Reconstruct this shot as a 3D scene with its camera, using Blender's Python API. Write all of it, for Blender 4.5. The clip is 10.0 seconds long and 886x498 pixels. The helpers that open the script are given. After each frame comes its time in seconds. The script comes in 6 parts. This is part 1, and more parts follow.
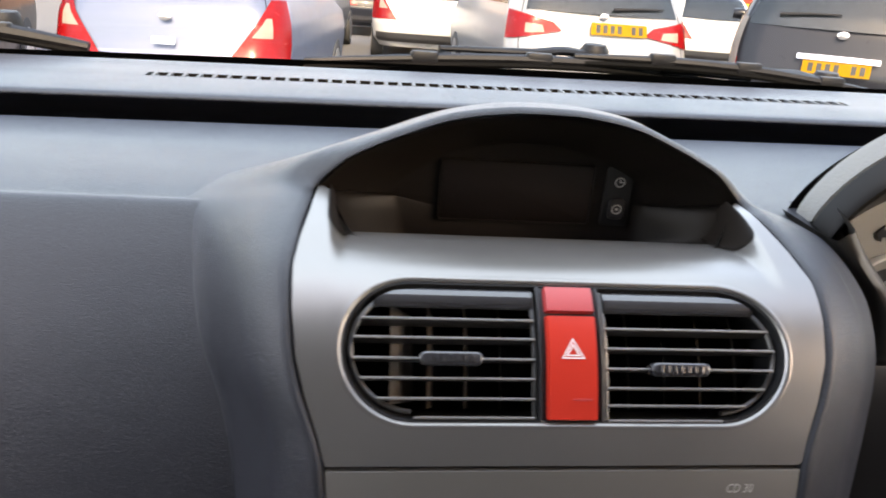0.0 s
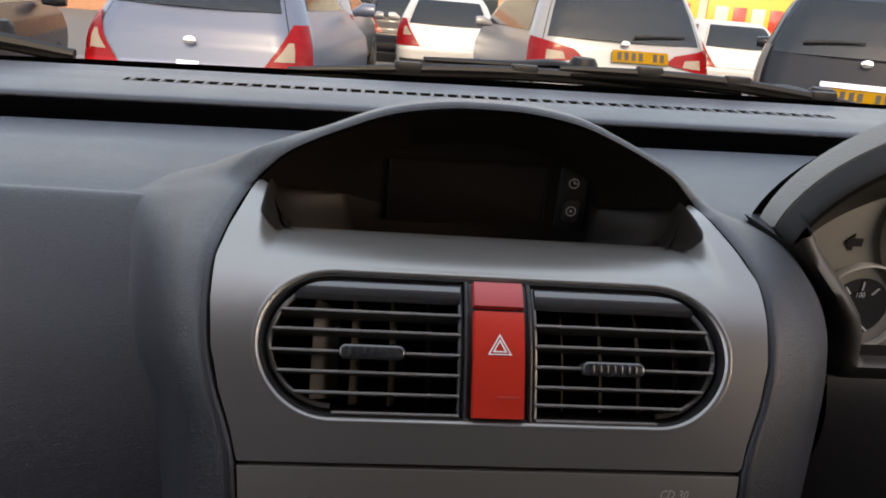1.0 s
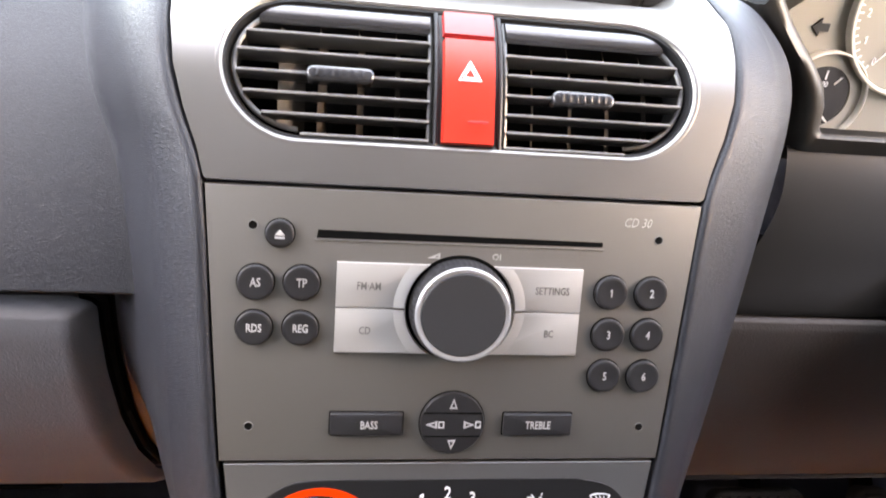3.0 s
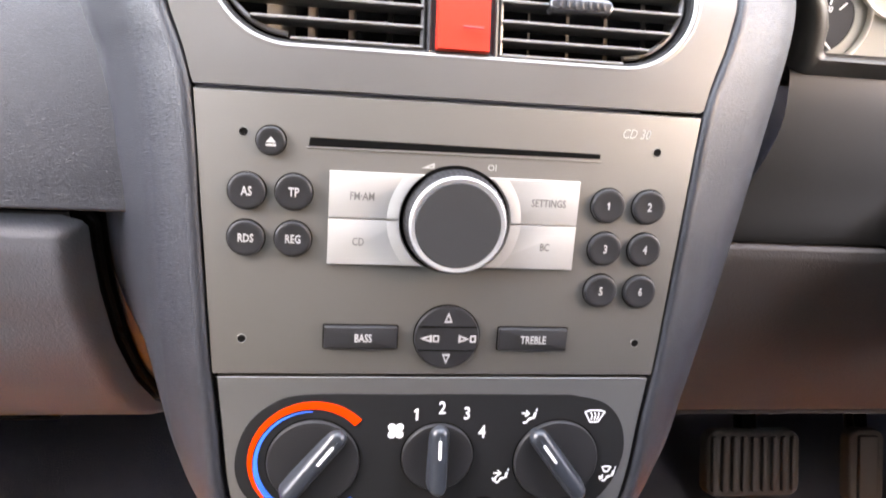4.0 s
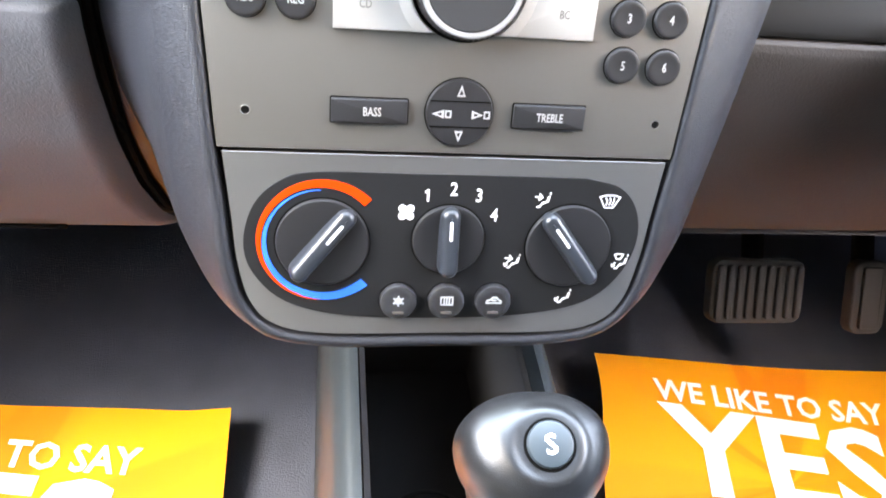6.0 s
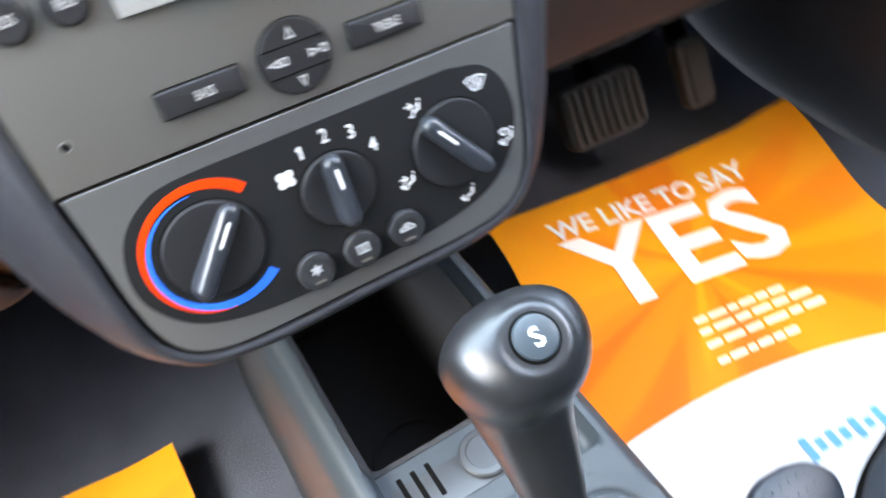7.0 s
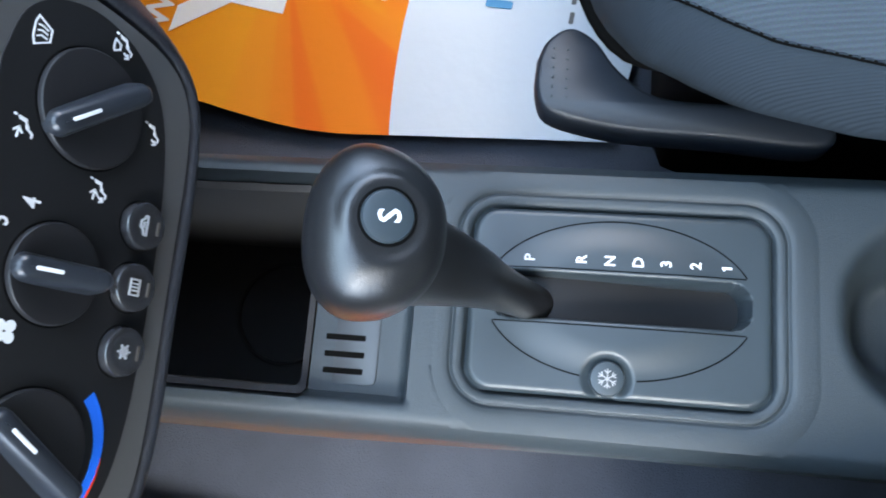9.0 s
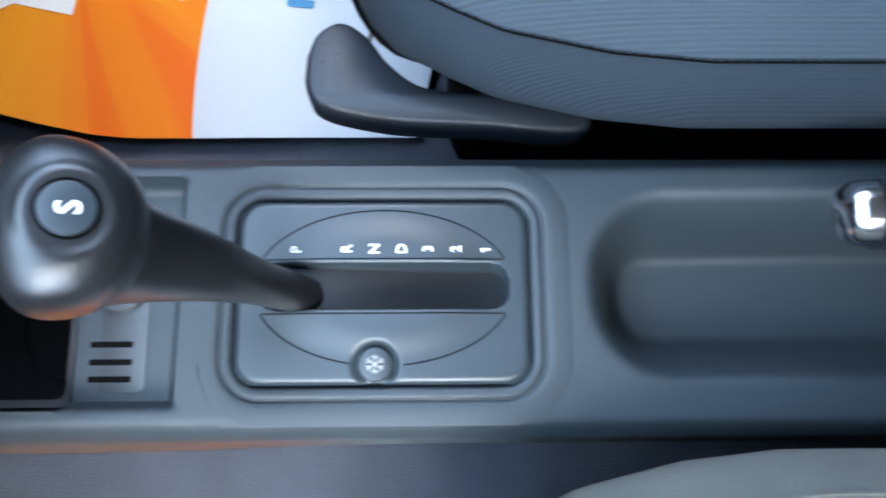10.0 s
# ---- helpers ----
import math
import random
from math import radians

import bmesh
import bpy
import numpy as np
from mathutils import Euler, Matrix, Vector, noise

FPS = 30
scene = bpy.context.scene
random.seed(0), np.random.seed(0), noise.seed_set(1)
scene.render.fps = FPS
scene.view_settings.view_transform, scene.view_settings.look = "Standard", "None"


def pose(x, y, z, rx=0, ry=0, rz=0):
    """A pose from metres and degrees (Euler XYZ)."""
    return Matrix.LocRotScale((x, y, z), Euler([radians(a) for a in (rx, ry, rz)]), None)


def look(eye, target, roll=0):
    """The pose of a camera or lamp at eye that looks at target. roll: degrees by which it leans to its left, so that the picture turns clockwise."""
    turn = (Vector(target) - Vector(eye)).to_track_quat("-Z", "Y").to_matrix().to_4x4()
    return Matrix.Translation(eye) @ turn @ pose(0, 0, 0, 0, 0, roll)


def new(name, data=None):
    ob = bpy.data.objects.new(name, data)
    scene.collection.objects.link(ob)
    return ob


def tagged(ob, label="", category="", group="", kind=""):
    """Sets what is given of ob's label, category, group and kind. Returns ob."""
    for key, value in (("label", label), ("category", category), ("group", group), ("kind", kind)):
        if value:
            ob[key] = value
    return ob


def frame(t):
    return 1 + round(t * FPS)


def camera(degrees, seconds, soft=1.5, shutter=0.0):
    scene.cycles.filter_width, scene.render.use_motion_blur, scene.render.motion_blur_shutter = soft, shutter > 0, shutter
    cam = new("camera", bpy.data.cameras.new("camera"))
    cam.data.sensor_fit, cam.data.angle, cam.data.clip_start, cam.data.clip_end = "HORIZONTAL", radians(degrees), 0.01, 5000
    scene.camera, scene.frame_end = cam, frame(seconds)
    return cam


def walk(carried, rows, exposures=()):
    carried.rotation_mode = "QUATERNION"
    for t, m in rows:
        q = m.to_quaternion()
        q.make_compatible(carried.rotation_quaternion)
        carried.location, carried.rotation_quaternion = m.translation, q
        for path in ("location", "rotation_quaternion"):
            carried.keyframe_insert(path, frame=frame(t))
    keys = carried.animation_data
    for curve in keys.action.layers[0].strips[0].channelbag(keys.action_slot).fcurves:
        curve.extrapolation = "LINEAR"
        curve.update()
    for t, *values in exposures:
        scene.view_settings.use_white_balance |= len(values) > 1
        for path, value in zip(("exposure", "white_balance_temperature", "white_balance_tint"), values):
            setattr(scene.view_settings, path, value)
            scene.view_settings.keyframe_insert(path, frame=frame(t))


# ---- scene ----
cam = camera(60.6, 10.0, 1.8, 0.4)
PATH = [
    (0, (-0.101, 0.013, 1.188), (0.161, 1.84, 0.417), 5.1),
    (0.5, (-0.06, 0.019, 1.18), (0.19, 1.859, 0.439), 5.6),
    (1, (-0.058, 0.011, 1.175), (0.142, 1.869, 0.462), 5.2),
    (1.5, (-0.057, 0.008, 1.163), (0.134, 1.868, 0.453), 5.5),
    (2, (-0.058, -0.003, 1.135), (0.22, 1.807, 0.331), 6.5),
    (2.5, (-0.058, -0.008, 1.119), (0.258, 1.764, 0.247), 6.6),
    (2.7, (-0.057, -0.015, 1.115), (0.247, 1.744, 0.212), 6.4),
    (3.8, (-0.06, -0.021, 1.086), (0.283, 1.687, 0.103), 8.4),
    (4, (-0.054, -0.025, 1.085), (0.26, 1.67, 0.071), 7.1),
    (4.5, (-0.055, -0.027, 1.075), (0.274, 1.605, -0.034), 7.8),
    (5, (-0.051, -0.03, 1.067), (0.287, 1.562, -0.097), 8.1),
    (5.5, (-0.056, -0.036, 1.054), (0.287, 1.511, -0.165), 8.5),
    (5.7, (-0.052, -0.039, 1.051), (0.252, 1.484, -0.209), 8.1),
    (6.8, (-0.069, -0.02, 1.037), (0.43, 1.316, -0.365), 0.7),
    (7, (-0.071, -0.012, 1.04), (0.546, 1.207, -0.42), -6.1),
    (7.2, (-0.071, 0.008, 1.045), (0.658, 1.044, -0.503), -9.7),
    (7.5, (-0.069, 0.043, 1.047), (0.631, 0.805, -0.664), -18.9),
    (8, (-0.045, 0.077, 1.046), (0.465, 0.559, -0.827), -33.1),
    (8.5, (-0.034, 0.069, 1.046), (0.384, 0.422, -0.878), -35.6),
    (9, (-0.03, 0.065, 1.046), (0.375, 0.347, -0.892), -30.8),
    (9.5, (-0.032, 0.044, 1.045), (0.397, 0.213, -0.901), -18.8),
    (10, (-0.036, 0.007, 1.044), (0.396, -0.034, -0.908), 5.1),
]

# ---------------------------------------------------------------- light
EXPOSURES = [(0.0, 3.98, 9800, 22), (0.5, 3.25, 9900, 22), (1.0, 2.96, 10000, 23), (1.5, 3.05, 10000, 24), (2.0, 4.05, 10000, 25), (2.5, 5.0, 10300, 25), (4.0, 6.1, 10400, 24), (4.5, 6.4, 10500, 22), (5.0, 6.55, 10500, 21), (5.5, 6.65, 10000, 18), (7.0, 6.05, 8700, 13), (7.5, 5.3, 8200, 10), (8.0, 5.08, 7800, 10), (9.0, 5.05, 7700, 10), (9.5, 5.08, 7700, 11), (10.0, 5.2, 7300, 10)]
walk(cam, [(t, look(eye, target, roll)) for t, eye, target, roll in PATH], EXPOSURES)

world = bpy.data.worlds.new("sky")
scene.world = world
world.use_nodes = True
sky = world.node_tree.nodes.new("ShaderNodeTexSky")
sky.sky_type = 'NISHITA'
sky.sun_disc = False
sky.sun_elevation = radians(45)
sky.sun_rotation = radians(180)
back = world.node_tree.nodes["Background"]
back.inputs["Strength"].default_value = 0.15
world.node_tree.links.new(sky.outputs["Color"], back.inputs["Color"])

sun = new("sun", bpy.data.lights.new("sun", 'SUN'))
sun.data.energy, sun.data.angle, sun.data.color = 0.95, radians(0.5), (1.0, 0.93, 0.82)
sun.matrix_basis = look((0.0, -0.70, 0.71), (0, 0, 0))


def window_light(name, x, y, z, target, w, h, watts, colour, spread=62):
    lamp = new(name, bpy.data.lights.new(name, 'AREA'))
    lamp.data.shape, lamp.data.size, lamp.data.size_y = 'RECTANGLE', w, h
    lamp.data.energy, lamp.data.color = watts, colour
    lamp.data.spread = radians(spread)
    lamp.matrix_basis = look((x, y, z), target)


window_light("window_light_passenger", -0.70, -0.06, 1.30, (-0.18, 0.00, 0.42), 0.54, 0.42, 0.150, (0.82, 0.91, 1.0))
window_light("window_light_passenger_front", -0.70, 0.22, 1.33, (-0.14, 0.31, 0.80), 0.34, 0.40, 0.020, (0.80, 0.90, 1.0), 75)
window_light("window_light_footwell", 0.76, 0.04, 1.32, (0.40, 0.12, 0.40), 0.40, 0.40, 0.038, (1.0, 0.91, 0.77), 72)
window_light("window_light_front", -0.14, 0.53, 1.400, (-0.14, 0.42, 0.95), 0.90, 0.55, 0.295, (0.55, 0.77, 1.0), 150)
window_light("window_light_driver", 0.76, 0.06, 1.33, (0.20, 0.33, 1.125), 0.34, 0.24, 0.021, (1.0, 0.82, 0.56), 36)

# ---------------------------------------------------------------- materials


def material(name, colour, rough=0.5, metal=0.0, grain=0.0, scale=900.0, stretch=(1, 1, 1), mottle=0.12, spec=0.5, kind="noise", coat=0.0, fleck=0.0):
    """A surface with fine relief (grain, metres deep) and a broad mottling in colour and gloss."""
    m = bpy.data.materials.new(name)
    m.use_nodes = True
    nt = m.node_tree
    b = nt.nodes["Principled BSDF"]
    b.inputs["Roughness"].default_value = rough
    b.inputs["Metallic"].default_value = metal
    b.inputs["Specular IOR Level"].default_value = spec
    b.inputs["Coat Weight"].default_value = coat
    b.inputs["Coat Roughness"].default_value = 0.08
    tc = nt.nodes.new("ShaderNodeTexCoord")
    broad = nt.nodes.new("ShaderNodeTexNoise")
    broad.inputs["Scale"].default_value = 14
    broad.inputs["Detail"].default_value = 6
    nt.links.new(tc.outputs["Object"], broad.inputs["Vector"])
    mix = nt.nodes.new("ShaderNodeMix")
    mix.data_type = 'RGBA'
    mix.inputs["A"].default_value = [c * (1 - mottle) for c in colour] + [1]
    mix.inputs["B"].default_value = [min(1, c * (1 + mottle)) for c in colour] + [1]
    nt.links.new(broad.outputs["Fac"], mix.inputs["Factor"])
    out = mix.outputs["Result"]
    mp = nt.nodes.new("ShaderNodeMapping")
    mp.inputs["Scale"].default_value = stretch
    nt.links.new(tc.outputs["Object"], mp.inputs["Vector"])
    if fleck:
        fl = nt.nodes.new("ShaderNodeTexNoise")
        fl.inputs["Scale"].default_value = 1600
        nt.links.new(tc.outputs["Object"], fl.inputs["Vector"])
        mx = nt.nodes.new("ShaderNodeMix")
        mx.data_type, mx.blend_type = 'RGBA', 'OVERLAY'
        mx.inputs["Factor"].default_value = fleck
        nt.links.new(out, mx.inputs["A"])
        nt.links.new(fl.outputs["Color"], mx.inputs["B"])
        out = mx.outputs["Result"]
    nt.links.new(out, b.inputs["Base Color"])
    rr = nt.nodes.new("ShaderNodeMapRange")
    rr.inputs["To Min"].default_value, rr.inputs["To Max"].default_value = max(0.03, rough - 0.07), rough + 0.07
    nt.links.new(broad.outputs["Fac"], rr.inputs["Value"])
    nt.links.new(rr.outputs["Result"], b.inputs["Roughness"])
    if grain:
        if kind == "leather":
            warp = nt.nodes.new("ShaderNodeTexNoise")
            warp.inputs["Scale"].default_value = scale * 0.35
            nt.links.new(mp.outputs["Vector"], warp.inputs["Vector"])
            add = nt.nodes.new("ShaderNodeMixRGB")
            add.blend_type = 'ADD'
            add.inputs[0].default_value = 0.006
            nt.links.new(mp.outputs["Vector"], add.inputs[1])
            nt.links.new(warp.outputs["Color"], add.inputs[2])
            tex = nt.nodes.new("ShaderNodeTexVoronoi")
            tex.feature = 'SMOOTH_F1'
            nt.links.new(add.outputs[0], tex.inputs["Vector"])
            height = tex.outputs["Distance"]
        elif kind == "weave":
            tex = nt.nodes.new("ShaderNodeTexWave")
            tex.inputs["Distortion"].default_value = 0.25
            nt.links.new(mp.outputs["Vector"], tex.inputs["Vector"])
            height = tex.outputs["Fac"]
        else:
            tex = nt.nodes.new("ShaderNodeTexNoise")
            tex.inputs["Detail"].default_value = 4
            nt.links.new(mp.outputs["Vector"], tex.inputs["Vector"])
            height = tex.outputs["Fac"]
        tex.inputs["Scale"].default_value = scale
        bump = nt.nodes.new("ShaderNodeBump")
        bump.inputs["Strength"].default_value = 0.7
        bump.inputs["Distance"].default_value = grain
        nt.links.new(height, bump.inputs["Height"])
        nt.links.new(bump.outputs["Normal"], b.inputs["Normal"])
    return m


DASH = material("dash_soft_plastic", (0.0150, 0.0162, 0.0205), 0.41, grain=0.00034, scale=1550, stretch=(0.60, 0.85, 1.10), kind="leather", mottle=0.08, spec=0.37)
FASCIA = material("satin_grey_paint", (0.205, 0.197, 0.188), 0.33, metal=0.75, grain=0.00003, scale=2500, mottle=0.04)
RADIO = material("radio_grey", (0.100, 0.093, 0.084), 0.45, metal=0.25, grain=0.00004, scale=2500, mottle=0.04)
BLACK = material("black_panel", (0.0105, 0.0105, 0.011), 0.52, grain=0.00004, scale=3000, spec=0.18)
GAP = material("black_gap", (0.003, 0.003, 0.003), 0.9, spec=0.04)
BUTTON = material("button_black", (0.0155, 0.015, 0.016), 0.42, grain=0.00003, scale=3000, spec=0.3)
SILVER = material("silver_button", (0.31, 0.298, 0.282), 0.40, metal=0.2, mottle=0.02)
RING = material("knob_ring_silver", (0.38, 0.375, 0.37), 0.36, metal=0.5, mottle=0.02)
KNOBFACE = material("knob_face", (0.026, 0.026, 0.027), 0.45, grain=0.00003, scale=3000, spec=0.3)
PRINT = material("white_print", (0.66, 0.66, 0.65), 0.5, mottle=0.02)
RPRINT = material("pale_grey_print", (0.31, 0.30, 0.29), 0.5, mottle=0.04)
GREYPRINT = material("grey_print", (0.11, 0.105, 0.10), 0.5, mottle=0.02)
RED = material("hazard_red", (0.46, 0.027, 0.016), 0.28, mottle=0.05)
REDLIT = material("hazard_red_window", (0.36, 0.032, 0.032), 0.30, mottle=0.05)
ORANGERED = material("red_arc", (0.78, 0.038, 0.004), 0.7, mottle=0.02, spec=0.08)
BLUE = material("blue_arc", (0.002, 0.13, 0.62), 0.7, mottle=0.02, spec=0.08)
VENT = material("vent_plastic", (0.022, 0.022, 0.024), 0.22, grain=0.00003, scale=2500, spec=0.9)
# pale colour stands in for the gloss along the slats' front edges
SLATGLINT = material("slat_glint_plastic", (0.150, 0.145, 0.142), 0.34, grain=0.00003, scale=2500, spec=0.8)
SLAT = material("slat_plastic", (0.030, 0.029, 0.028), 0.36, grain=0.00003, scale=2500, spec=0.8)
VANE = material("vent_vane", (0.060, 0.050, 0.042), 0.5)
POCKET = material("pocket_plastic", (0.0085, 0.0066, 0.0056), 0.5, grain=0.0001, scale=1500, spec=0.15)
SCREEN = material("display_screen", (0.0075, 0.0055, 0.005), 0.34, spec=0.2)
CONSOLE = material("console_plastic", (0.0195, 0.0275, 0.0325), 0.49, grain=0.0002, scale=1500, kind="leather", mottle=0.07)
PLATE = material("selector_plastic", (0.0230, 0.0320, 0.0375), 0.38, grain=0.00005, scale=2200, mottle=0.05)
LID = material("lid_grey", (0.032, 0.035, 0.038), 0.36, grain=0.00004, scale=2400, mottle=0.05)
LEVER = material("lever_plastic", (0.0100, 0.0103, 0.0111), 0.32, grain=0.00016, scale=1700, mottle=0.10, spec=0.62)
# copy of the dash plastic, its tone set for the light under the dashboard
KNEE = material("knee_panel_toned_plastic", (0.046, 0.040, 0.037), 0.6, grain=0.0003, scale=800, kind="leather", spec=0.12)
# copy of the dash plastic, lightened for the light on the passenger side
GLOVE = material("lit_glove_plastic", (0.110, 0.114, 0.126), 0.6, grain=0.0003, scale=800, kind="leather", spec=0.12)
GRIP = material("grip_plastic", (0.019, 0.022, 0.027), 0.30, grain=0.00006, scale=2200, mottle=0.05)
CARPET = material("carpet", (0.078, 0.085, 0.106), 0.95, grain=0.0025, scale=700, mottle=0.3, spec=0.1)
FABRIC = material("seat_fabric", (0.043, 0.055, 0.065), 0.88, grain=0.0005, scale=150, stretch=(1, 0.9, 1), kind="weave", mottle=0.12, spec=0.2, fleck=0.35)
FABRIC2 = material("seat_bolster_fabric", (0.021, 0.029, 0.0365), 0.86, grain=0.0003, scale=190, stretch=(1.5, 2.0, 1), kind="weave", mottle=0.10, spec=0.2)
# lit copy of the seat fabric: window light put into the colour
FABRIC_LIT = material("lit_seat_fabric", (0.165, 0.155, 0.132), 0.88, grain=0.0010, scale=800, stretch=(1, 0.9, 1), kind="weave", mottle=0.12, spec=0.2, fleck=0.3)
RUBBER = material("pedal_rubber", (0.026, 0.0245, 0.023), 0.8, grain=0.0003, scale=800, mottle=0.25)
CHROME = material("chrome", (0.75, 0.76, 0.78), 0.16, metal=1.0, mottle=0.02)
HANDLE = material("handle_plastic", (0.010, 0.014, 0.020), 0.42, grain=0.00012, scale=1500, kind="leather", mottle=0.07)
TRIM = material("door_trim", (0.024, 0.024, 0.026), 0.7, grain=0.0003, scale=700)
HEADLINER = material("headliner", (0.26, 0.255, 0.24), 0.9, grain=0.0003, scale=700)
WIPER = material("wiper_black", (0.005, 0.005, 0.006), 0.55, spec=0.15)
# frame and apron are one plastic: POST its lit colour, BEZEL its shaded one
POST = material("lit_cluster_frame_plastic", (0.030, 0.027, 0.023), 0.42, grain=0.00005, scale=2000, spec=0.35)
BEZEL = material("bezel_dark_plastic", (0.0062, 0.0056, 0.005), 0.40, grain=0.00005, scale=2000, spec=0.16)
DIALRING = material("dial_ring_pale", (0.62, 0.58, 0.50), 0.5, mottle=0.02)
CREAM = material("gauge_face", (0.26, 0.24, 0.205), 0.5, mottle=0.04)
GAUGE = material("gauge_black", (0.015, 0.015, 0.016), 0.4)
# dash plastic lightened for the sky light that falls on the hood
HOODLIT = material("lit_hood_plastic", (0.135, 0.130, 0.120), 0.48, grain=0.0003, scale=700, kind="leather")

GLASS = bpy.data.materials.new("windscreen_glass")
GLASS.use_nodes = True
_nt = GLASS.node_tree
_nt.nodes.remove(_nt.nodes["Principled BSDF"])
_tr = _nt.nodes.new("ShaderNodeBsdfTransparent")
_tr.inputs["Color"].default_value = (0.74, 0.79, 0.77, 1)
_gl = _nt.nodes.new("ShaderNodeBsdfGlossy")
_gl.inputs["Roughness"].default_value = 0.01
_mx = _nt.nodes.new("ShaderNodeMixShader")
_mx.inputs[0].default_value = 0.05
_nt.links.new(_tr.outputs[0], _mx.inputs[1])
_nt.links.new(_gl.outputs[0], _mx.inputs[2])
_nt.links.new(_mx.outputs[0], _nt.nodes["Material Output"].inputs["Surface"])

# ---------------------------------------------------------------- mesh helpers


def thing(name, at, label, category, group="", kind=""):
    e = new(name)
    e.empty_display_size = 0.02
    e.matrix_basis = Matrix.Translation(at)
    return tagged(e, label, category, group, kind)


def finish(me, mat, angle=38):
    me.materials.append(mat)
    me.polygons.foreach_set("use_smooth", [True] * len(me.polygons))
    me.set_sharp_from_angle(angle=radians(angle))


def part(name, bm, mat, parent=None, label="", m=None, angle=38):
    """One mesh object from a bmesh built in world places (or in those of m)."""
    if m is not None:
        bm.transform(m)
    bmesh.ops.recalc_face_normals(bm, faces=bm.faces[:])
    me = bpy.data.meshes.new(name)
    bm.to_mesh(me)
    bm.free()
    finish(me, mat, angle)
    ob = new(name, me)
    if parent is not None:
        ob.parent = parent
        if parent.data is None:
            ob.matrix_parent_inverse = parent.matrix_basis.inverted()
    if label:
        ob["label"] = label
    return ob


def single(name, bm, mat, label, category, group="", kind="", m=None, angle=38):
    return tagged(part(name, bm, mat, None, "", m, angle), label, category, group, kind)


def loops_mesh(loops, closed=True, cap0=False, cap1=False, bm=None):
    """Skin over a row of equally long point loops."""
    bm = bm or bmesh.new()
    rows = [[bm.verts.new(p) for p in lp] for lp in loops]
    n = len(rows[0])
    for a, b in zip(rows, rows[1:]):
        for i in range(n if closed else n - 1):
            j = (i + 1) % n
            bm.faces.new((a[i], a[j], b[j], b[i]))
    if cap0:
        bm.faces.new(rows[0][::-1])
    if cap1:
        bm.faces.new(rows[-1])
    return bm


def inset(pts, d):
    """A closed 2D outline moved inwards by d (anticlockwise outlines)."""
    out, n = [], len(pts)
    for i in range(n):
        p, q, r = Vector(pts[i - 1]), Vector(pts[i]), Vector(pts[(i + 1) % n])
        a, b = (q - p), (r - q)
        a = a.normalized() if a.length > 1e-9 else b.normalized()
        b = b.normalized() if b.length > 1e-9 else a
        na, nb = Vector((-a.y, a.x)), Vector((-b.y, b.x))
        k = na + nb
        k = k / max(0.35, k.length_squared / 2)
        out.append((q.x + k.x * d, q.y + k.y * d))
    return out


def rrect(w, h, r, cx=0.0, cy=0.0, n=6):
    pts = []
    for sx, sy, a0 in ((1, 1, 0), (-1, 1, 90), (-1, -1, 180), (1, -1, 270)):
        for i in range(n + 1):
            a = radians(a0 + 90 * i / n)
            pts.append((cx + sx * (w / 2 - r) + r * math.cos(a), cy + sy * (h / 2 - r) + r * math.sin(a)))
    return pts


def circle(r, cx=0.0, cy=0.0, n=40):
    return [(cx + r * math.cos(2 * math.pi * i / n), cy + r * math.sin(2 * math.pi * i / n)) for i in range(n)]


def slab(pts, z0, z1, bev=0.0006, seg=3, bm=None):
    """An outline pushed from z0 to z1 with its upper edge rounded."""
    loops = [[(x, y, z0) for x, y in pts]]
    for i in range(seg + 1):
        a = math.pi / 2 * i / seg
        loops.append([(x, y, z1 - bev + bev * math.sin(a)) for x, y in inset(pts, bev * (1 - math.cos(a)))])
    return loops_mesh(loops, True, True, True, bm)


def ring(outer, inner, z0, z1, bev=0.0005, bm=None):
    """A flat frame between two outlines of the same number of points."""
    loops = [[(x, y, z0) for x, y in outer], [(x, y, z1 - bev) for x, y in outer], [(x, y, z1) for x, y in inset(outer, bev)],
             [(x, y, z1) for x, y in inset(inner, -bev)], [(x, y, z1 - bev) for x, y in inner], [(x, y, z0) for x, y in inner]]
    loops.append(loops[0])
    return loops_mesh(loops, bm=bm)


def lathe(profile, n=48, cx=0.0, cy=0.0, bm=None):
    """(radius, height) pairs turned about the local z axis."""
    loops = [[(cx + r * math.cos(2 * math.pi * i / n), cy + r * math.sin(2 * math.pi * i / n), h) for i in range(n)] for r, h in profile]
    return loops_mesh(loops, True, True, True, bm)


def sweep(path, radius, n=12, flat=1.0, bm=None):
    """A tube along points; radius a number or one for each point."""
    pts = [Vector(p) for p in path]
    rad = radius if hasattr(radius, "__len__") else [radius] * len(pts)
    loops, ref = [], Vector((0, 0, 1))
    for i, p in enumerate(pts):
        d = (pts[min(i + 1, len(pts) - 1)] - pts[max(i - 1, 0)]).normalized()
        r = ref if abs(d.dot(ref)) < 0.95 else Vector((1, 0, 0))
        a = d.cross(r).normalized()
        b = a.cross(d)
        loops.append([p + rad[i] * (a * math.cos(2 * math.pi * k / n) + b * flat * math.sin(2 * math.pi * k / n)) for k in range(n)])
    return loops_mesh(loops, True, True, True, bm)


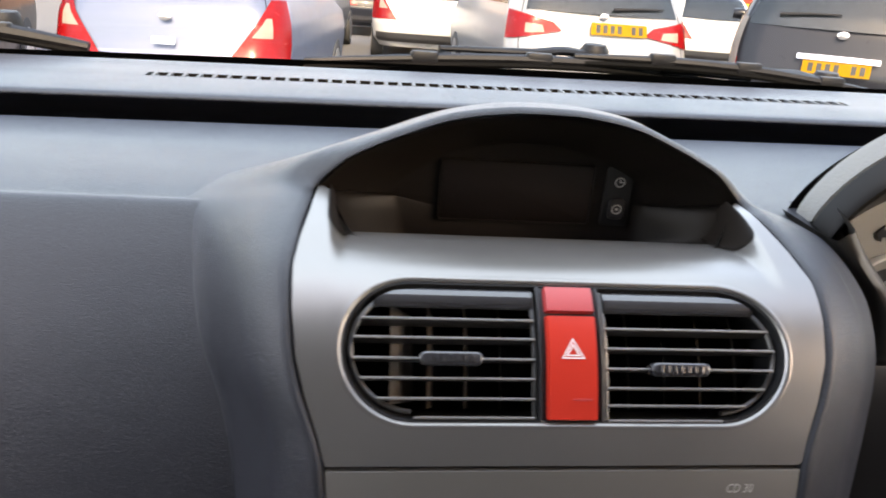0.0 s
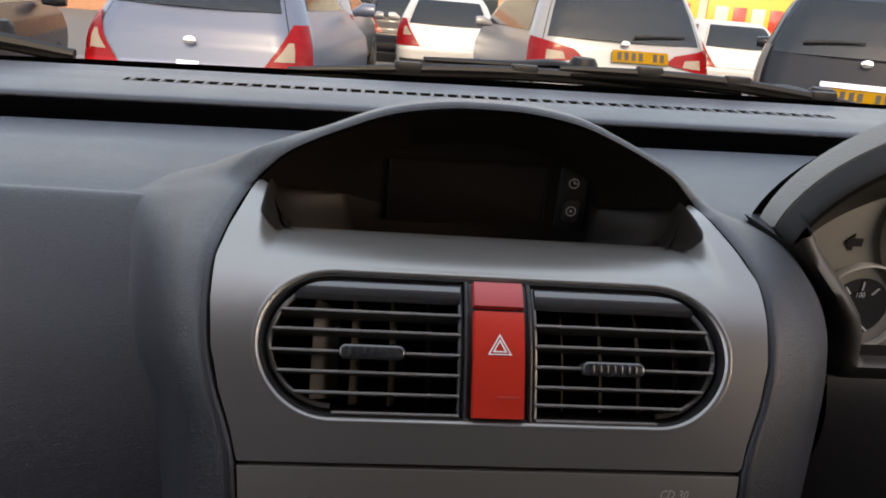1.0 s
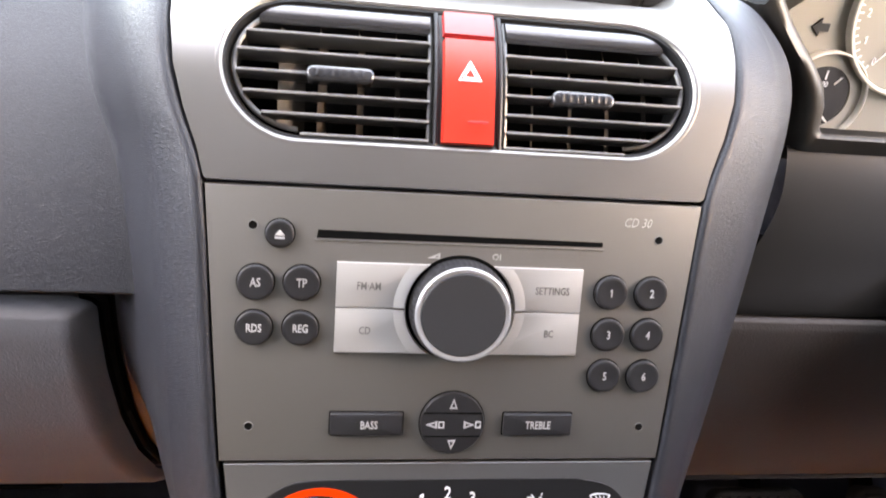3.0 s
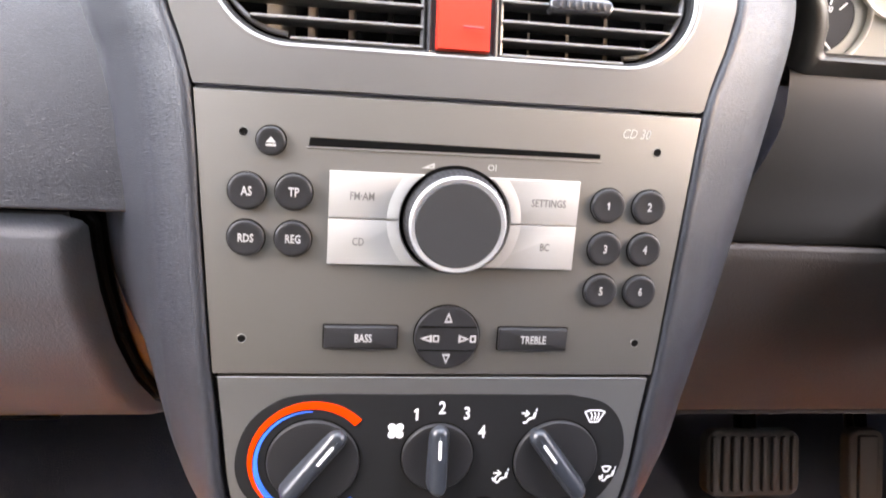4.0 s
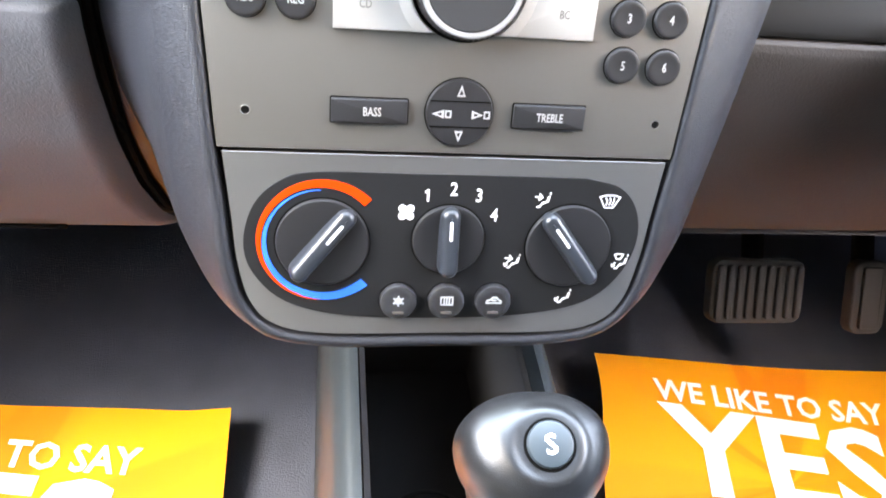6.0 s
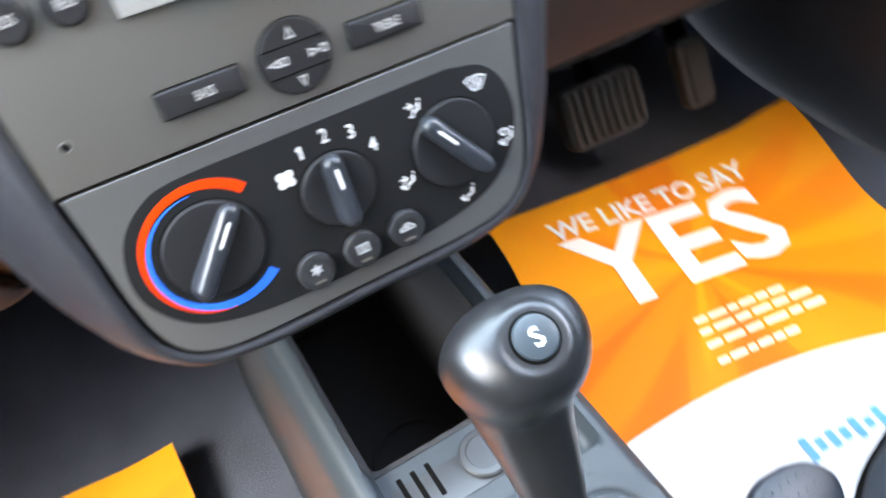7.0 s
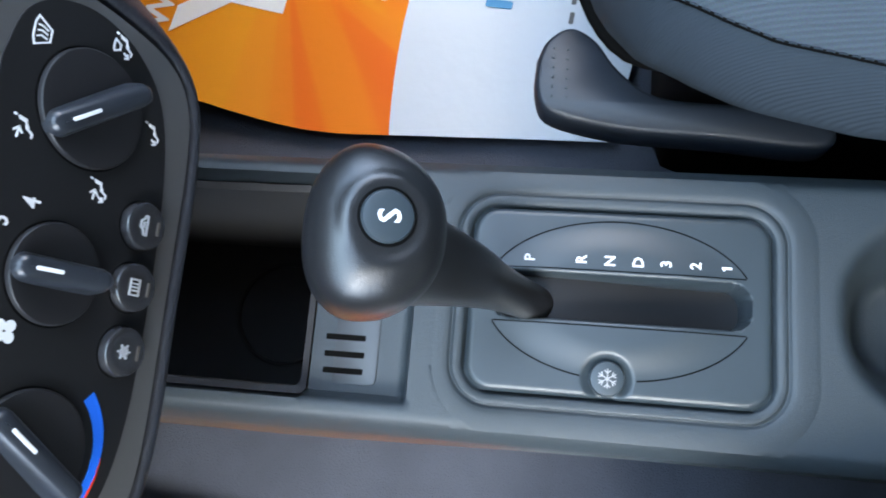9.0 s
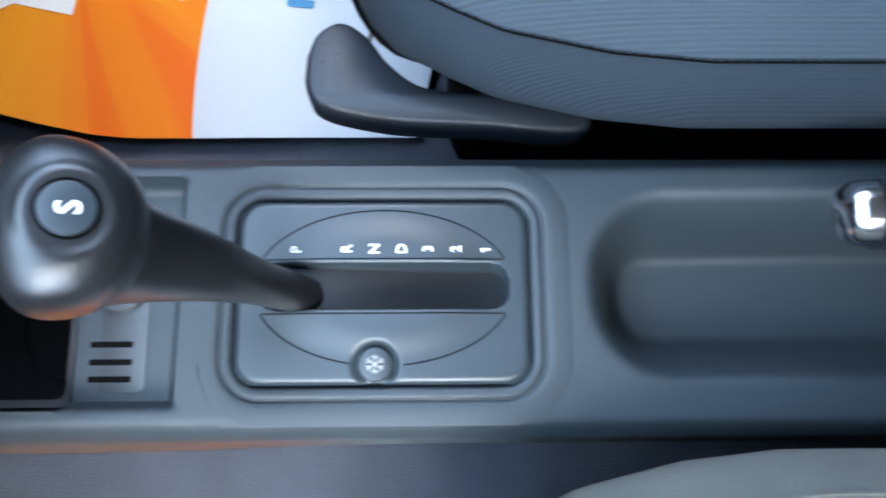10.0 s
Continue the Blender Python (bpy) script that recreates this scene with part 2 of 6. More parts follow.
def box(x0, x1, y0, y1, z0, z1, bev=0.002, bm=None):
    r = min(bev * 1.5, (x1 - x0) * 0.45, (y1 - y0) * 0.45)
    pts = rrect(x1 - x0, y1 - y0, r, (x0 + x1) / 2, (y0 + y1) / 2, 2)
    bev = min(bev, (z1 - z0) * 0.45)
    a = [(x, y) for x, y in inset(pts, bev * 0.7)]
    loops = [[(x, y, z0) for x, y in a], [(x, y, z0 + bev) for x, y in pts], [(x, y, z1 - bev) for x, y in pts], [(x, y, z1) for x, y in a]]
    return loops_mesh(loops, True, True, True, bm)


def grid_mesh(nu, nv, f, bm=None):
    bm = bm or bmesh.new()
    vs = [[bm.verts.new(f(i / nu, j / nv)) for i in range(nu + 1)] for j in range(nv + 1)]
    for j in range(nv):
        for i in range(nu):
            bm.faces.new((vs[j][i], vs[j][i + 1], vs[j + 1][i + 1], vs[j + 1][i]))
    return bm


def sm(a, b, x):
    t = min(1.0, max(0.0, (x - a) / (b - a)))
    return t * t * (3 - 2 * t)


def interp(table, v):
    """Piecewise straight table of (key, value) pairs."""
    if v <= table[0][0]:
        return table[0][1]
    for (a, p), (b, q) in zip(table, table[1:]):
        if v <= b:
            return p + (q - p) * (v - a) / (b - a)
    return table[-1][1]


def smooth_curve(pts, n):
    """n + 1 points at even lengths along a Catmull-Rom curve through pts."""
    P = [Vector(p) for p in pts]
    P = [P[0] * 2 - P[1]] + P + [P[-1] * 2 - P[-2]]
    fine = []
    for i in range(1, len(P) - 2):
        for k in range(12):
            t = k / 12
            fine.append(0.5 * (2 * P[i] + (P[i + 1] - P[i - 1]) * t + (2 * P[i - 1] - 5 * P[i] + 4 * P[i + 1] - P[i + 2]) * t * t + (3 * P[i] - 3 * P[i + 1] + P[i + 2] - P[i - 1]) * t ** 3))
    fine.append(P[-2])
    ds = [0.0]
    for a, b in zip(fine, fine[1:]):
        ds.append(ds[-1] + (b - a).length)
    out, j = [], 0
    for i in range(n + 1):
        s = ds[-1] * i / n
        while j < len(ds) - 2 and ds[j + 1] < s:
            j += 1
        k = (s - ds[j]) / max(1e-9, ds[j + 1] - ds[j])
        out.append(fine[j].lerp(fine[j + 1], min(1, max(0, k))))
    return out


def lettering(text, size, m, mat, parent, name="lettering", shear=0.0, wide=1.0, depth=0.00012, bold=0.0):
    """Raised print, centred on the origin of m, reading along its x."""
    if text == "1":
        k = size * 0.94
        pts = [(-0.075, -0.345), (0.075, -0.345), (0.075, 0.345), (-0.040, 0.345), (-0.235, 0.205), (-0.185, 0.110), (-0.075, 0.175)]
        return part(name, slab([(x * k * wide, y * k) for x, y in pts], -depth, depth, 0.00002, 1), mat, parent, m=m)
    cu = bpy.data.curves.new("text", 'FONT')
    cu.body, cu.size, cu.align_x, cu.align_y, cu.resolution_u = text, size, 'CENTER', 'CENTER', 2
    cu.extrude, cu.shear, cu.offset = depth, shear, bold
    ob = new("text", cu)
    me = bpy.data.meshes.new_from_object(ob.evaluated_get(bpy.context.evaluated_depsgraph_get()))
    bpy.data.objects.remove(ob)
    bpy.data.curves.remove(cu)
    me.transform(m @ Matrix.Diagonal((wide, 1, 1, 1)))
    me.name = name
    me.materials.clear()
    me.materials.append(mat)
    o = new(name, me)
    o.parent = parent
    if parent.data is None:
        o.matrix_parent_inverse = parent.matrix_basis.inverted()
    return o


# the plane of the radio: u across, v up the slope, n out of it
FACE = Matrix(((1, 0, 0, 0), (0, 0.3007, -0.9537, 0.2315), (0, 0.9537, 0.3007, 0.866), (0, 0, 0, 1)))


def on_face(u, v, n=0.0, turn=0.0):
    return FACE @ Matrix.Translation((u, v, n)) @ Matrix.Rotation(radians(turn), 4, 'Z')

# ---------------------------------------------------------------- dashboard


def cat(keys, per=5):
    P = [Vector(p) for p in keys]
    P = [P[0] * 2 - P[1]] + P + [P[-1] * 2 - P[-2]]
    out = []
    for i in range(1, len(P) - 2):
        for k in range(per):
            t = k / per
            out.append(0.5 * (2 * P[i] + (P[i + 1] - P[i - 1]) * t + (2 * P[i - 1] - 5 * P[i] + 4 * P[i + 1] - P[i + 2]) * t * t + (3 * P[i] - 3 * P[i + 1] + P[i + 2] - P[i - 1]) * t ** 3))
    out.append(P[-2])
    return out


def even(keys, per=5):
    """Like cat, but fair where the keys are unevenly spaced."""
    P = [Vector(p) for p in keys]
    P = [P[0] * 2 - P[1]] + P + [P[-1] * 2 - P[-2]]
    out = []
    for i in range(1, len(P) - 2):
        t0 = 0.0
        t1 = t0 + max(1e-6, (P[i] - P[i - 1]).length) ** 0.5
        t2 = t1 + max(1e-6, (P[i + 1] - P[i]).length) ** 0.5
        t3 = t2 + max(1e-6, (P[i + 2] - P[i + 1]).length) ** 0.5
        for k in range(per):
            t = t1 + (t2 - t1) * k / per
            a = P[i - 1].lerp(P[i], (t - t0) / (t1 - t0))
            b = P[i].lerp(P[i + 1], (t - t1) / (t2 - t1))
            c = P[i + 1].lerp(P[i + 2], (t - t2) / (t3 - t2))
            d, e = a.lerp(b, (t - t0) / (t2 - t0)), b.lerp(c, (t - t1) / (t3 - t1))
            out.append(d.lerp(e, (t - t1) / (t2 - t1)))
    out.append(P[-2])
    return out


def eased(rows, n):
    """The rows with the bend of their middle part softened n times."""
    rows = [Vector(p) for p in rows]
    for _ in range(n):
        rows = [p if i < 5 or i > 13 else (rows[i - 1] + p * 2 + rows[i + 1]) / 4 for i, p in enumerate(rows)]
    return rows


def pf(u, v, n=0.0):
    return FACE @ Vector((u, v, n))


def two_sided(right, left):
    """A closed loop from a right half and a left half, both given with x to the right."""
    return [Vector(p) for p in right] + [Vector((-p[0], p[1], p[2])) for p in left[-2:0:-1]]


def mirrored(half):
    """A closed loop from its right half, which runs from the bottom centre to the top centre."""
    return [Vector(p) for p in half] + [Vector((-p[0], p[1], p[2])) for p in half[-2:0:-1]]


RIM = [pf(0, -0.090), pf(0.055, -0.0895), pf(0.078, -0.084), pf(0.0895, -0.071), pf(0.0945, -0.050), pf(0.0965, -0.025), pf(0.099, 0), pf(0.1025, 0.06), pf(0.106, 0.1195),
       (0.109, 0.273, 0.991), (0.115, 0.281, 1.005), (0.1195, 0.290, 1.019), (0.122, 0.303, 1.034), (0.123, 0.322, 1.048), (0.121, 0.345, 1.0555), (0.1175, 0.370, 1.061),
       (0.115, 0.388, 1.0625), (0.101, 0.388, 1.0765), (0.087, 0.387, 1.0848), (0.075, 0.386, 1.0905), (0.048, 0.384, 1.1012), (0.02, 0.382, 1.1063), (0, 0.382, 1.1070)]
OUT = [(0, -1), (0.1, -1), (0.55, -0.85), (0.9, -0.45), (1, -0.2), (1, -0.05), (1, 0), (1, 0), (1, 0), (1, 0), (1, 0), (1, 0), (1, 0.05), (1, 0.1), (1, 0.1), (0.95, 0.2),
       (0.8, 0.5), (0.6, 0.8), (0.5, 0.85), (0.4, 0.9), (0.25, 0.97), (0.1, 1), (0, 1)]
X2 = [0, 1, 7, 15, 24, 28, 32, 38, 42, 42, 42, 42, 41, 39, 34, 28, 18, 8, 4, 2, 1, 0, 0]
Z2 = [-10, -11, -11, -8, -5, -1, 0, 0, 0, 0, 0, 0, -1, -3, -5, -7, -6, -2, 0.5, 1.5, 2, 2, 2]
B2 = [10, 10, 12, 15, 18, 19, 19, 19, 19, 19, 19, 19, 18, 17, 18, 19, 20, 20, 20, 20, 20, 20, 20]
X3 = [0, 1, 9, 20, 32, 37, 42, 50, 55, 55, 55, 55, 54, 52, 48, 42, 32, 18, 9, 5, 2, 1, 0]
Z3 = [-12, -13, -14, -10, -6, -2, 0, 0, 0, 0, 0, 0, -4, -9, -13, -15, -16, -15, -13, -11, -10, -9, -9]
B3 = [50, 50, 50, 50, 52, 52, 52, 52, 52, 52, 52, 52, 52, 50, 48, 46, 48, 50, 55, 58, 60, 60, 60]
X4 = [0, 1, 10, 22, 36, 42, 48, 58, 66, 68, 68, 68, 66, 62, 58, 50, 40, 24, 12, 6, 3, 1, 0]
Z4 = [-12, -13, -14, -11, -7, -2, 0, 0, 0, 0, 0, -4, -14, -24, -30, -34, -36, -42, -48, -52, -54, -55, -55]
B4 = [150, 150, 150, 150, 150, 150, 150, 150, 150, 150, 150, 150, 150, 150, 145, 140, 140, 145, 150, 155, 160, 160, 160]


def rim_loop(out, back):
    pts = []
    for i, (p, (ox, oz)) in enumerate(zip(RIM, OUT)):
        o = out * (1 - 0.48 * sm(14, 18, i))
        pts.append(Vector(p) + Vector((ox * o, back + 0.52 * out * sm(14.5, 18, i), oz * o)) * 0.001)
    return mirrored(even(pts, 5))


# where the passenger's side of the surround comes to lie, by the rim's points from the foot upwards
LAND = {3: (0.142, 0.385, 0.725), 4: (0.156, 0.352, 0.780), 5: (0.1615, 0.334, 0.826), 6: (0.1640, 0.326, 0.860), 7: (0.1580, 0.321, 0.930), 8: (0.158, 0.333, 0.963), 9: (0.161, 0.337, 0.970), 10: (0.167, 0.344, 0.981), 11: (0.172, 0.351, 0.991), 12: (0.176, 0.361, 1.003), 13: (0.180, 0.375, 1.018), 14: (0.184, 0.392, 1.033), 15: (0.187, 0.407, 1.0425), 16: (0.187, 0.425, 1.0446), 17: (0.176, 0.447, 1.0464), 18: (0.160, 0.469, 1.0470), 19: (0.140, 0.490, 1.0466), 20: (0.105, 0.505, 1.0460)}


def fillet(i, w):
    """From the rim outwards and into the pad, w from 0 to 1: first level, then hollow."""
    p, (ox, oz) = Vector(RIM[i]), OUT[i]
    o = R6[i] * 0.001
    a = p + Vector((ox * o, 0.0002, oz * o))
    c = Vector(LAND[i])
    lev = Vector((ox, 0.28, oz * 0.4 - 0.12 * sm(12, 16, i))).normalized()
    b = a + lev * interp([(3, 0.026), (5, 0.028), (8, 0.019), (13, 0.017), (16, 0.016), (19, 0.012)], i)
    d = c - Vector((interp([(5, 0.018), (9, 0.012), (13, 0.014), (16, 0.026), (20, 0.022)], i), 0.003 + 0.012 * sm(7, 5, i), -0.0012))
    return a * (1 - w) ** 3 + b * 3 * w * (1 - w) ** 2 + d * 3 * w * w * (1 - w) + c * w ** 3


def wide_loop(xs, bs, zs, w):
    """w: how far the loop lies on the way from the rim into the passenger's pad."""
    halves = []
    for k in (0.0, 1.0):
        pts = []
        for i, (p, x, b, z) in enumerate(zip(RIM, xs, bs, zs)):
            q = Vector(p) + Vector((x, b, z)) * 0.001
            g = k * sm(2.4, 4.6, i) * sm(20.6, 17.0, i)
            pts.append(q.lerp(fillet(i, w), g) if g > 0 else q)
        halves.append(even(eased(pts, 3 if bs[8] > 10 and k < 1 else 1), 5))
    return two_sided(*halves)


def between(a, b, k):
    return [p + (q - p) * k for p, q in zip(a, b)]


N = len(RIM)
dashboard = thing("dashboard", (0.03, 0.45, 0.70), "dark grey grained plastic car dashboard with centre stack and defroster slots", "dashboard")
R6 = [6 * (1 - 0.48 * sm(14, 18, i)) for i in range(N)]
X1, Z1 = [o[0] * r for o, r in zip(OUT, R6)], [o[1] * r for o, r in zip(OUT, R6)]
ROWS = [rim_loop(0, 9), rim_loop(0, 1.5), rim_loop(1.2, -0.8), rim_loop(3.2, -1.2), rim_loop(6, 0.2)]
LEVELS = [(0.0, X1, [0.2] * N, Z1), (0.25, between(X1, X2, 0.5), [b * 0.35 for b in B2], between(Z1, Z2, 0.4)), (0.50, X2, B2, Z2), (0.68, between(X2, X3, 0.55), between(B2, B3, 0.35), between(Z2, Z3, 0.35)), (0.85, X3, B3, Z3), (1.0, X4, B4, Z4)]
for (w0, xa, ba, za), (w1, xb, bb, zb) in zip(LEVELS, LEVELS[1:]):
    steps = (0.5, 1.0) if w1 < 1 else (0.4, 0.7, 1.0)
    for k in steps:
        if w0 > 0 or k == 1.0:
            ROWS.append(wide_loop(between(xa, xb, k), between(ba, bb, k), between(za, zb, k), w0 + (w1 - w0) * k))
surround = part("stack_surround", loops_mesh(ROWS), DASH, dashboard, "grained dark plastic surround of the centre stack", angle=60)

UPPER = [(0.660, 0.985), (0.60, 1.000), (0.592, 1.030), (0.580, 1.0500), (0.566, 1.0518), (0.53, 1.0515), (0.50, 1.0512), (0.46, 1.0495), (0.430, 1.0480), (0.412, 1.0450), (0.398, 1.0380), (0.375, 1.0200), (0.350, 0.992), (0.330, 0.960), (0.315, 0.928), (0.307, 0.906), (0.3065, 0.902), (0.313, 0.9000), (0.330, 0.8985)]
LOWER = [(0.356, 0.8800), (0.334, 0.8795), (0.3305, 0.876), (0.330, 0.868), (0.333, 0.845), (0.341, 0.800), (0.358, 0.750), (0.376, 0.712), (0.386, 0.703), (0.400, 0.700), (0.60, 0.705)]


TIP = 0.018


def extruded(profile, x0, x1, n, bow=0.0, bm=None):
    pts = cat([(0, y, z) for y, z in profile], 4)

    def f(u, v):
        p = pts[min(len(pts) - 1, int(round(v * (len(pts) - 1))))]
        x = x0 + (x1 - x0) * u
        return (x, p.y - bow * (x - 0.03) ** 2, p.z + TIP * (x - 0.20) * sm(0.42, 0.56, p.y) * (p.z > 0.99))
    return grid_mesh(n, len(pts) - 1, f, bm)


PASSENGER = UPPER[:7] + [(0.46, 1.0490), (0.432, 1.0463), (0.4130, 1.0440), (0.4105, 1.0450), (0.4040, 1.0437), (0.3930, 1.0362)] + UPPER[11:]
part("upper_pad_passenger", extruded(PASSENGER, -0.72, -0.128, 12), DASH, dashboard, angle=60)
INNER = UPPER[:12] + [(0.353, 0.992), (0.347, 0.960), (0.343, 0.928), (0.340, 0.900), (0.339, 0.882), (0.347, 0.8810)]
part("upper_pad_driver", extruded(INNER, 0.128, 0.1780, 4), DASH, dashboard, angle=60)
part("upper_pad_driver", extruded(UPPER, 0.590, 0.78, 4), DASH, dashboard, angle=60)
part("shelf_behind_display", extruded(UPPER[:8], -0.128, 0.128, 6), DASH, dashboard, angle=60)
part("cluster_shelf", extruded(UPPER[:8] + [(0.440, 1.0485)], 0.1780, 0.590, 8), DASH, dashboard, angle=60)
# apron below the dials: its shade is put into the near-black colour
bm = extruded([(0.400, 0.978), (0.372, 0.9765), (0.3635, 0.968), (0.353, 0.938), (0.3435, 0.908), (0.3350, 0.8850), (0.337, 0.8812), (0.356, 0.8805)], 0.1780, 0.590, 8)
for v in bm.verts:
    v.co.x = 0.59 - (0.59 - v.co.x) * (0.59 - (0.178 + 0.026 * sm(0.882, 0.955, v.co.z))) / 0.412
part("cluster_apron", bm, BEZEL, dashboard, "smooth panel below the dials, darkened for the shade there", angle=60)
part("pad_seam", sweep(cat([(0.1790, y + 0.0015, z - 0.001) for y, z in INNER[9:16]], 5), 0.0032, 8), GAP, dashboard)
part("apron_cheek", grid_mesh(12, 8, lambda u, v: (0.1780, 0.36 + 0.25 * u, 0.90 + (interp([(0.36, 0.080), (0.40, 0.125), (0.44, 0.140), (0.61, 0.140)], 0.36 + 0.25 * u)) * v)), GAP, dashboard)
# knee and lower panels carry the light and shade there in their colour
part("knee_panel", extruded(LOWER, 0.07, 0.78, 12), KNEE, dashboard, "plastic knee panel toned for the light under the dashboard", angle=60)
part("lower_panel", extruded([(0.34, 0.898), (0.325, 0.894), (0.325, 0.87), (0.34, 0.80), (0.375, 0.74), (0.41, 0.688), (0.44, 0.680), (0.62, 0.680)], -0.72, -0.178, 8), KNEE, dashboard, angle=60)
deck = part("defroster_deck", extruded([(0.70, 1.00), (0.66, 1.035), (0.625, 1.052), (0.606, 1.0605), (0.6010, 1.0630), (0.602, 1.0655), (0.610, 1.0674), (0.640, 1.0678), (0.6705, 1.0668)], -0.72, 0.78, 24, bow=0.02), DASH, dashboard, "dark grey defroster deck below the windscreen", angle=60)
part("deck_rear", extruded([(0.6865, 1.0665), (0.72, 1.0655), (0.752, 1.0645), (0.770, 1.040)], -0.72, 0.78, 24, bow=0.02), DASH, dashboard, angle=60)
bm = bmesh.new()
for y0 in (0.6708, 0.6862):
    grid_mesh(24, 1, lambda u, v: (-0.72 + 1.5 * u, y0 - 0.02 * (-0.75 + 1.5 * u) ** 2, 1.0667 - 0.022 * v + TIP * (-0.92 + 1.5 * u)), bm)
grid_mesh(24, 1, lambda u, v: (-0.72 + 1.5 * u, 0.6708 + 0.0154 * v - 0.02 * (-0.75 + 1.5 * u) ** 2, 1.046 + TIP * (-0.92 + 1.5 * u)), bm)
part("slot_channel", bm, GAP, dashboard)
for i in range(52):
    x = -0.262 + i * 0.0121
    dy = -0.02 * (x - 0.03) ** 2
    part("slot_rib", box(x - 0.0017, x + 0.0017, 0.669 + dy, 0.688 + dy, 1.050 + TIP * (x - 0.20), 1.0672 + TIP * (x - 0.20), 0.0008), DASH, dashboard)
for x0, x1 in ((-0.72, -0.268), (0.361, 0.78)):
    part("deck_infill", grid_mesh(8, 2, lambda u, v: (x0 + (x1 - x0) * u, 0.6695 + 0.018 * v - 0.02 * (x0 + (x1 - x0) * u - 0.03) ** 2, 1.0669 + TIP * (x0 + (x1 - x0) * u - 0.20))), DASH, dashboard)

# glove box
glove = thing("glove_box", (-0.40, 0.32, 0.65), "closed dark grey plastic glove box lid with rounded corner", "glove box")
GL = [(0.3085, 0.8925), (0.3085, 0.875), (0.3135, 0.845), (0.327, 0.800), (0.350, 0.755), (0.380, 0.708), (0.402, 0.681)]


def glove_point(u, v, off):
    k = v * (len(GL) - 1)
    i = min(len(GL) - 2, int(k))
    y = GL[i][0] + (GL[i + 1][0] - GL[i][0]) * (k - i)
    z = GL[i][1] + (GL[i + 1][1] - GL[i][1]) * (k - i)
    right = interp([(0.0, -0.1800), (0.02, -0.1715), (0.06, -0.1680), (0.35, -0.1690), (0.7, -0.1690), (0.85, -0.1650), (1.0, -0.1560)], v)
    x = -0.66 + (right + 0.66) * u
    e = min(sm(0, 0.010, right - x), sm(0, 0.06, v), sm(0, 0.05, 1 - v))
    return (x, y + 0.010 * (1 - e) - off, z)


part("lid", grid_mesh(90, 36, lambda u, v: glove_point(u, v, 0.0)), GLOVE, glove, angle=60)
part("lid_gap", sweep([Vector(glove_point(1.0, k / 30, 0.0)) + Vector((0.0022, 0.006, 0.002)) for k in range(31)], 0.0032, 8), GAP, glove)
part("lid_gap", sweep([Vector(glove_point(k / 30, 0.0, 0.0)) + Vector((0.002, 0.004, 0.003)) for k in range(31)], 0.0035, 8), GAP, glove)
# near-black flank: shade of the gap beside the lid put into the colour
part("flank", extruded([(0.340, 0.905)] + [(y + 0.020, z) for y, z in GL] + [(0.46, 0.676), (0.62, 0.680)], -0.1780, -0.07, 4), BEZEL, dashboard, angle=60)
bm = sweep([(-0.300, 0.322, 0.800), (-0.285, 0.316, 0.803), (-0.272, 0.322, 0.800)], [0.006, 0.009, 0.006])
part("latch", bm, BUTTON, glove, "small black latch button")
bm = box(-0.40, -0.228, 0.3860, 0.3895, 0.6930, 0.6955, 0.001)
part("seam", bm, GAP, glove)

# ---------------------------------------------------------------- silver-grey fascia with the two vents

MID = [(0.2675, 0.981), (0.277, 0.999), (0.293, 1.025), (0.3135, 1.044), (0.335, 1.0485), (0.358, 1.0465), (0.379, 1.0410), (0.402, 1.0375)]
EDGE = [(0.2675, 0.981), (0.277, 0.999), (0.293, 1.025), (0.3135, 1.044), (0.333, 1.0515), (0.352, 1.0572), (0.372, 1.0615), (0.394, 1.0630)]
HALF = [(0.2675, 0.1055), (0.273, 0.1085), (0.281, 0.1145), (0.290, 0.119), (0.303, 0.1215), (0.322, 0.1225), (0.345, 0.1205), (0.370, 0.117), (0.394, 0.1145)]


def _arc(profile):
    fine = cat([(0, y, z) for y, z in profile], 10)
    s = [0.0]
    for a, b in zip(fine, fine[1:]):
        s.append(s[-1] + (b - a).length)
    return fine, s


MIDF, MIDS = _arc(MID)
EDGF, _ = _arc(EDGE)


def fascia_point(x, s, n=0.0):
    """A point of the fascia: x across, s up along its curve from the radio's edge, n out of it."""
    j = 0
    while j < len(MIDS) - 2 and MIDS[j + 1] < s:
        j += 1
    k = (s - MIDS[j]) / (MIDS[j + 1] - MIDS[j])
    m, e = MIDF[j].lerp(MIDF[j + 1], k), EDGF[j].lerp(EDGF[j + 1], k)
    t = MIDF[j + 1] - MIDF[j]
    p = m.lerp(e, sm(0.0995, 0.1085, abs(x)))
    nn = Vector((0, -t.z, t.y)).normalized()
    return Vector((x, p.y, p.z)) + nn * n


fascia = thing("vent_fascia", (0, 0.28, 0.98), "satin grey plastic fascia panel with oval air vent opening", "fascia")
OVC, OVR, OVL = 0.0500, 0.0340, 0.1030


def stadium(r, half, cy, n=140):
    pts = []
    a = half - r
    per = 4 * a + 2 * math.pi * r
    for i in range(n):
        d = per * i / n
        if d < 2 * a:
            pts.append((a - d, cy + r))
        elif d < 2 * a + math.pi * r:
            t = (d - 2 * a) / r + math.pi / 2
            pts.append((-a + r * math.cos(t), cy + r * math.sin(t)))
        elif d < 4 * a + math.pi * r:
            pts.append((-a + d - 2 * a - math.pi * r, cy - r))
        else:
            t = (d - 4 * a - math.pi * r) / r - math.pi / 2
            pts.append((a + r * math.cos(t), cy + r * math.sin(t)))
    return pts


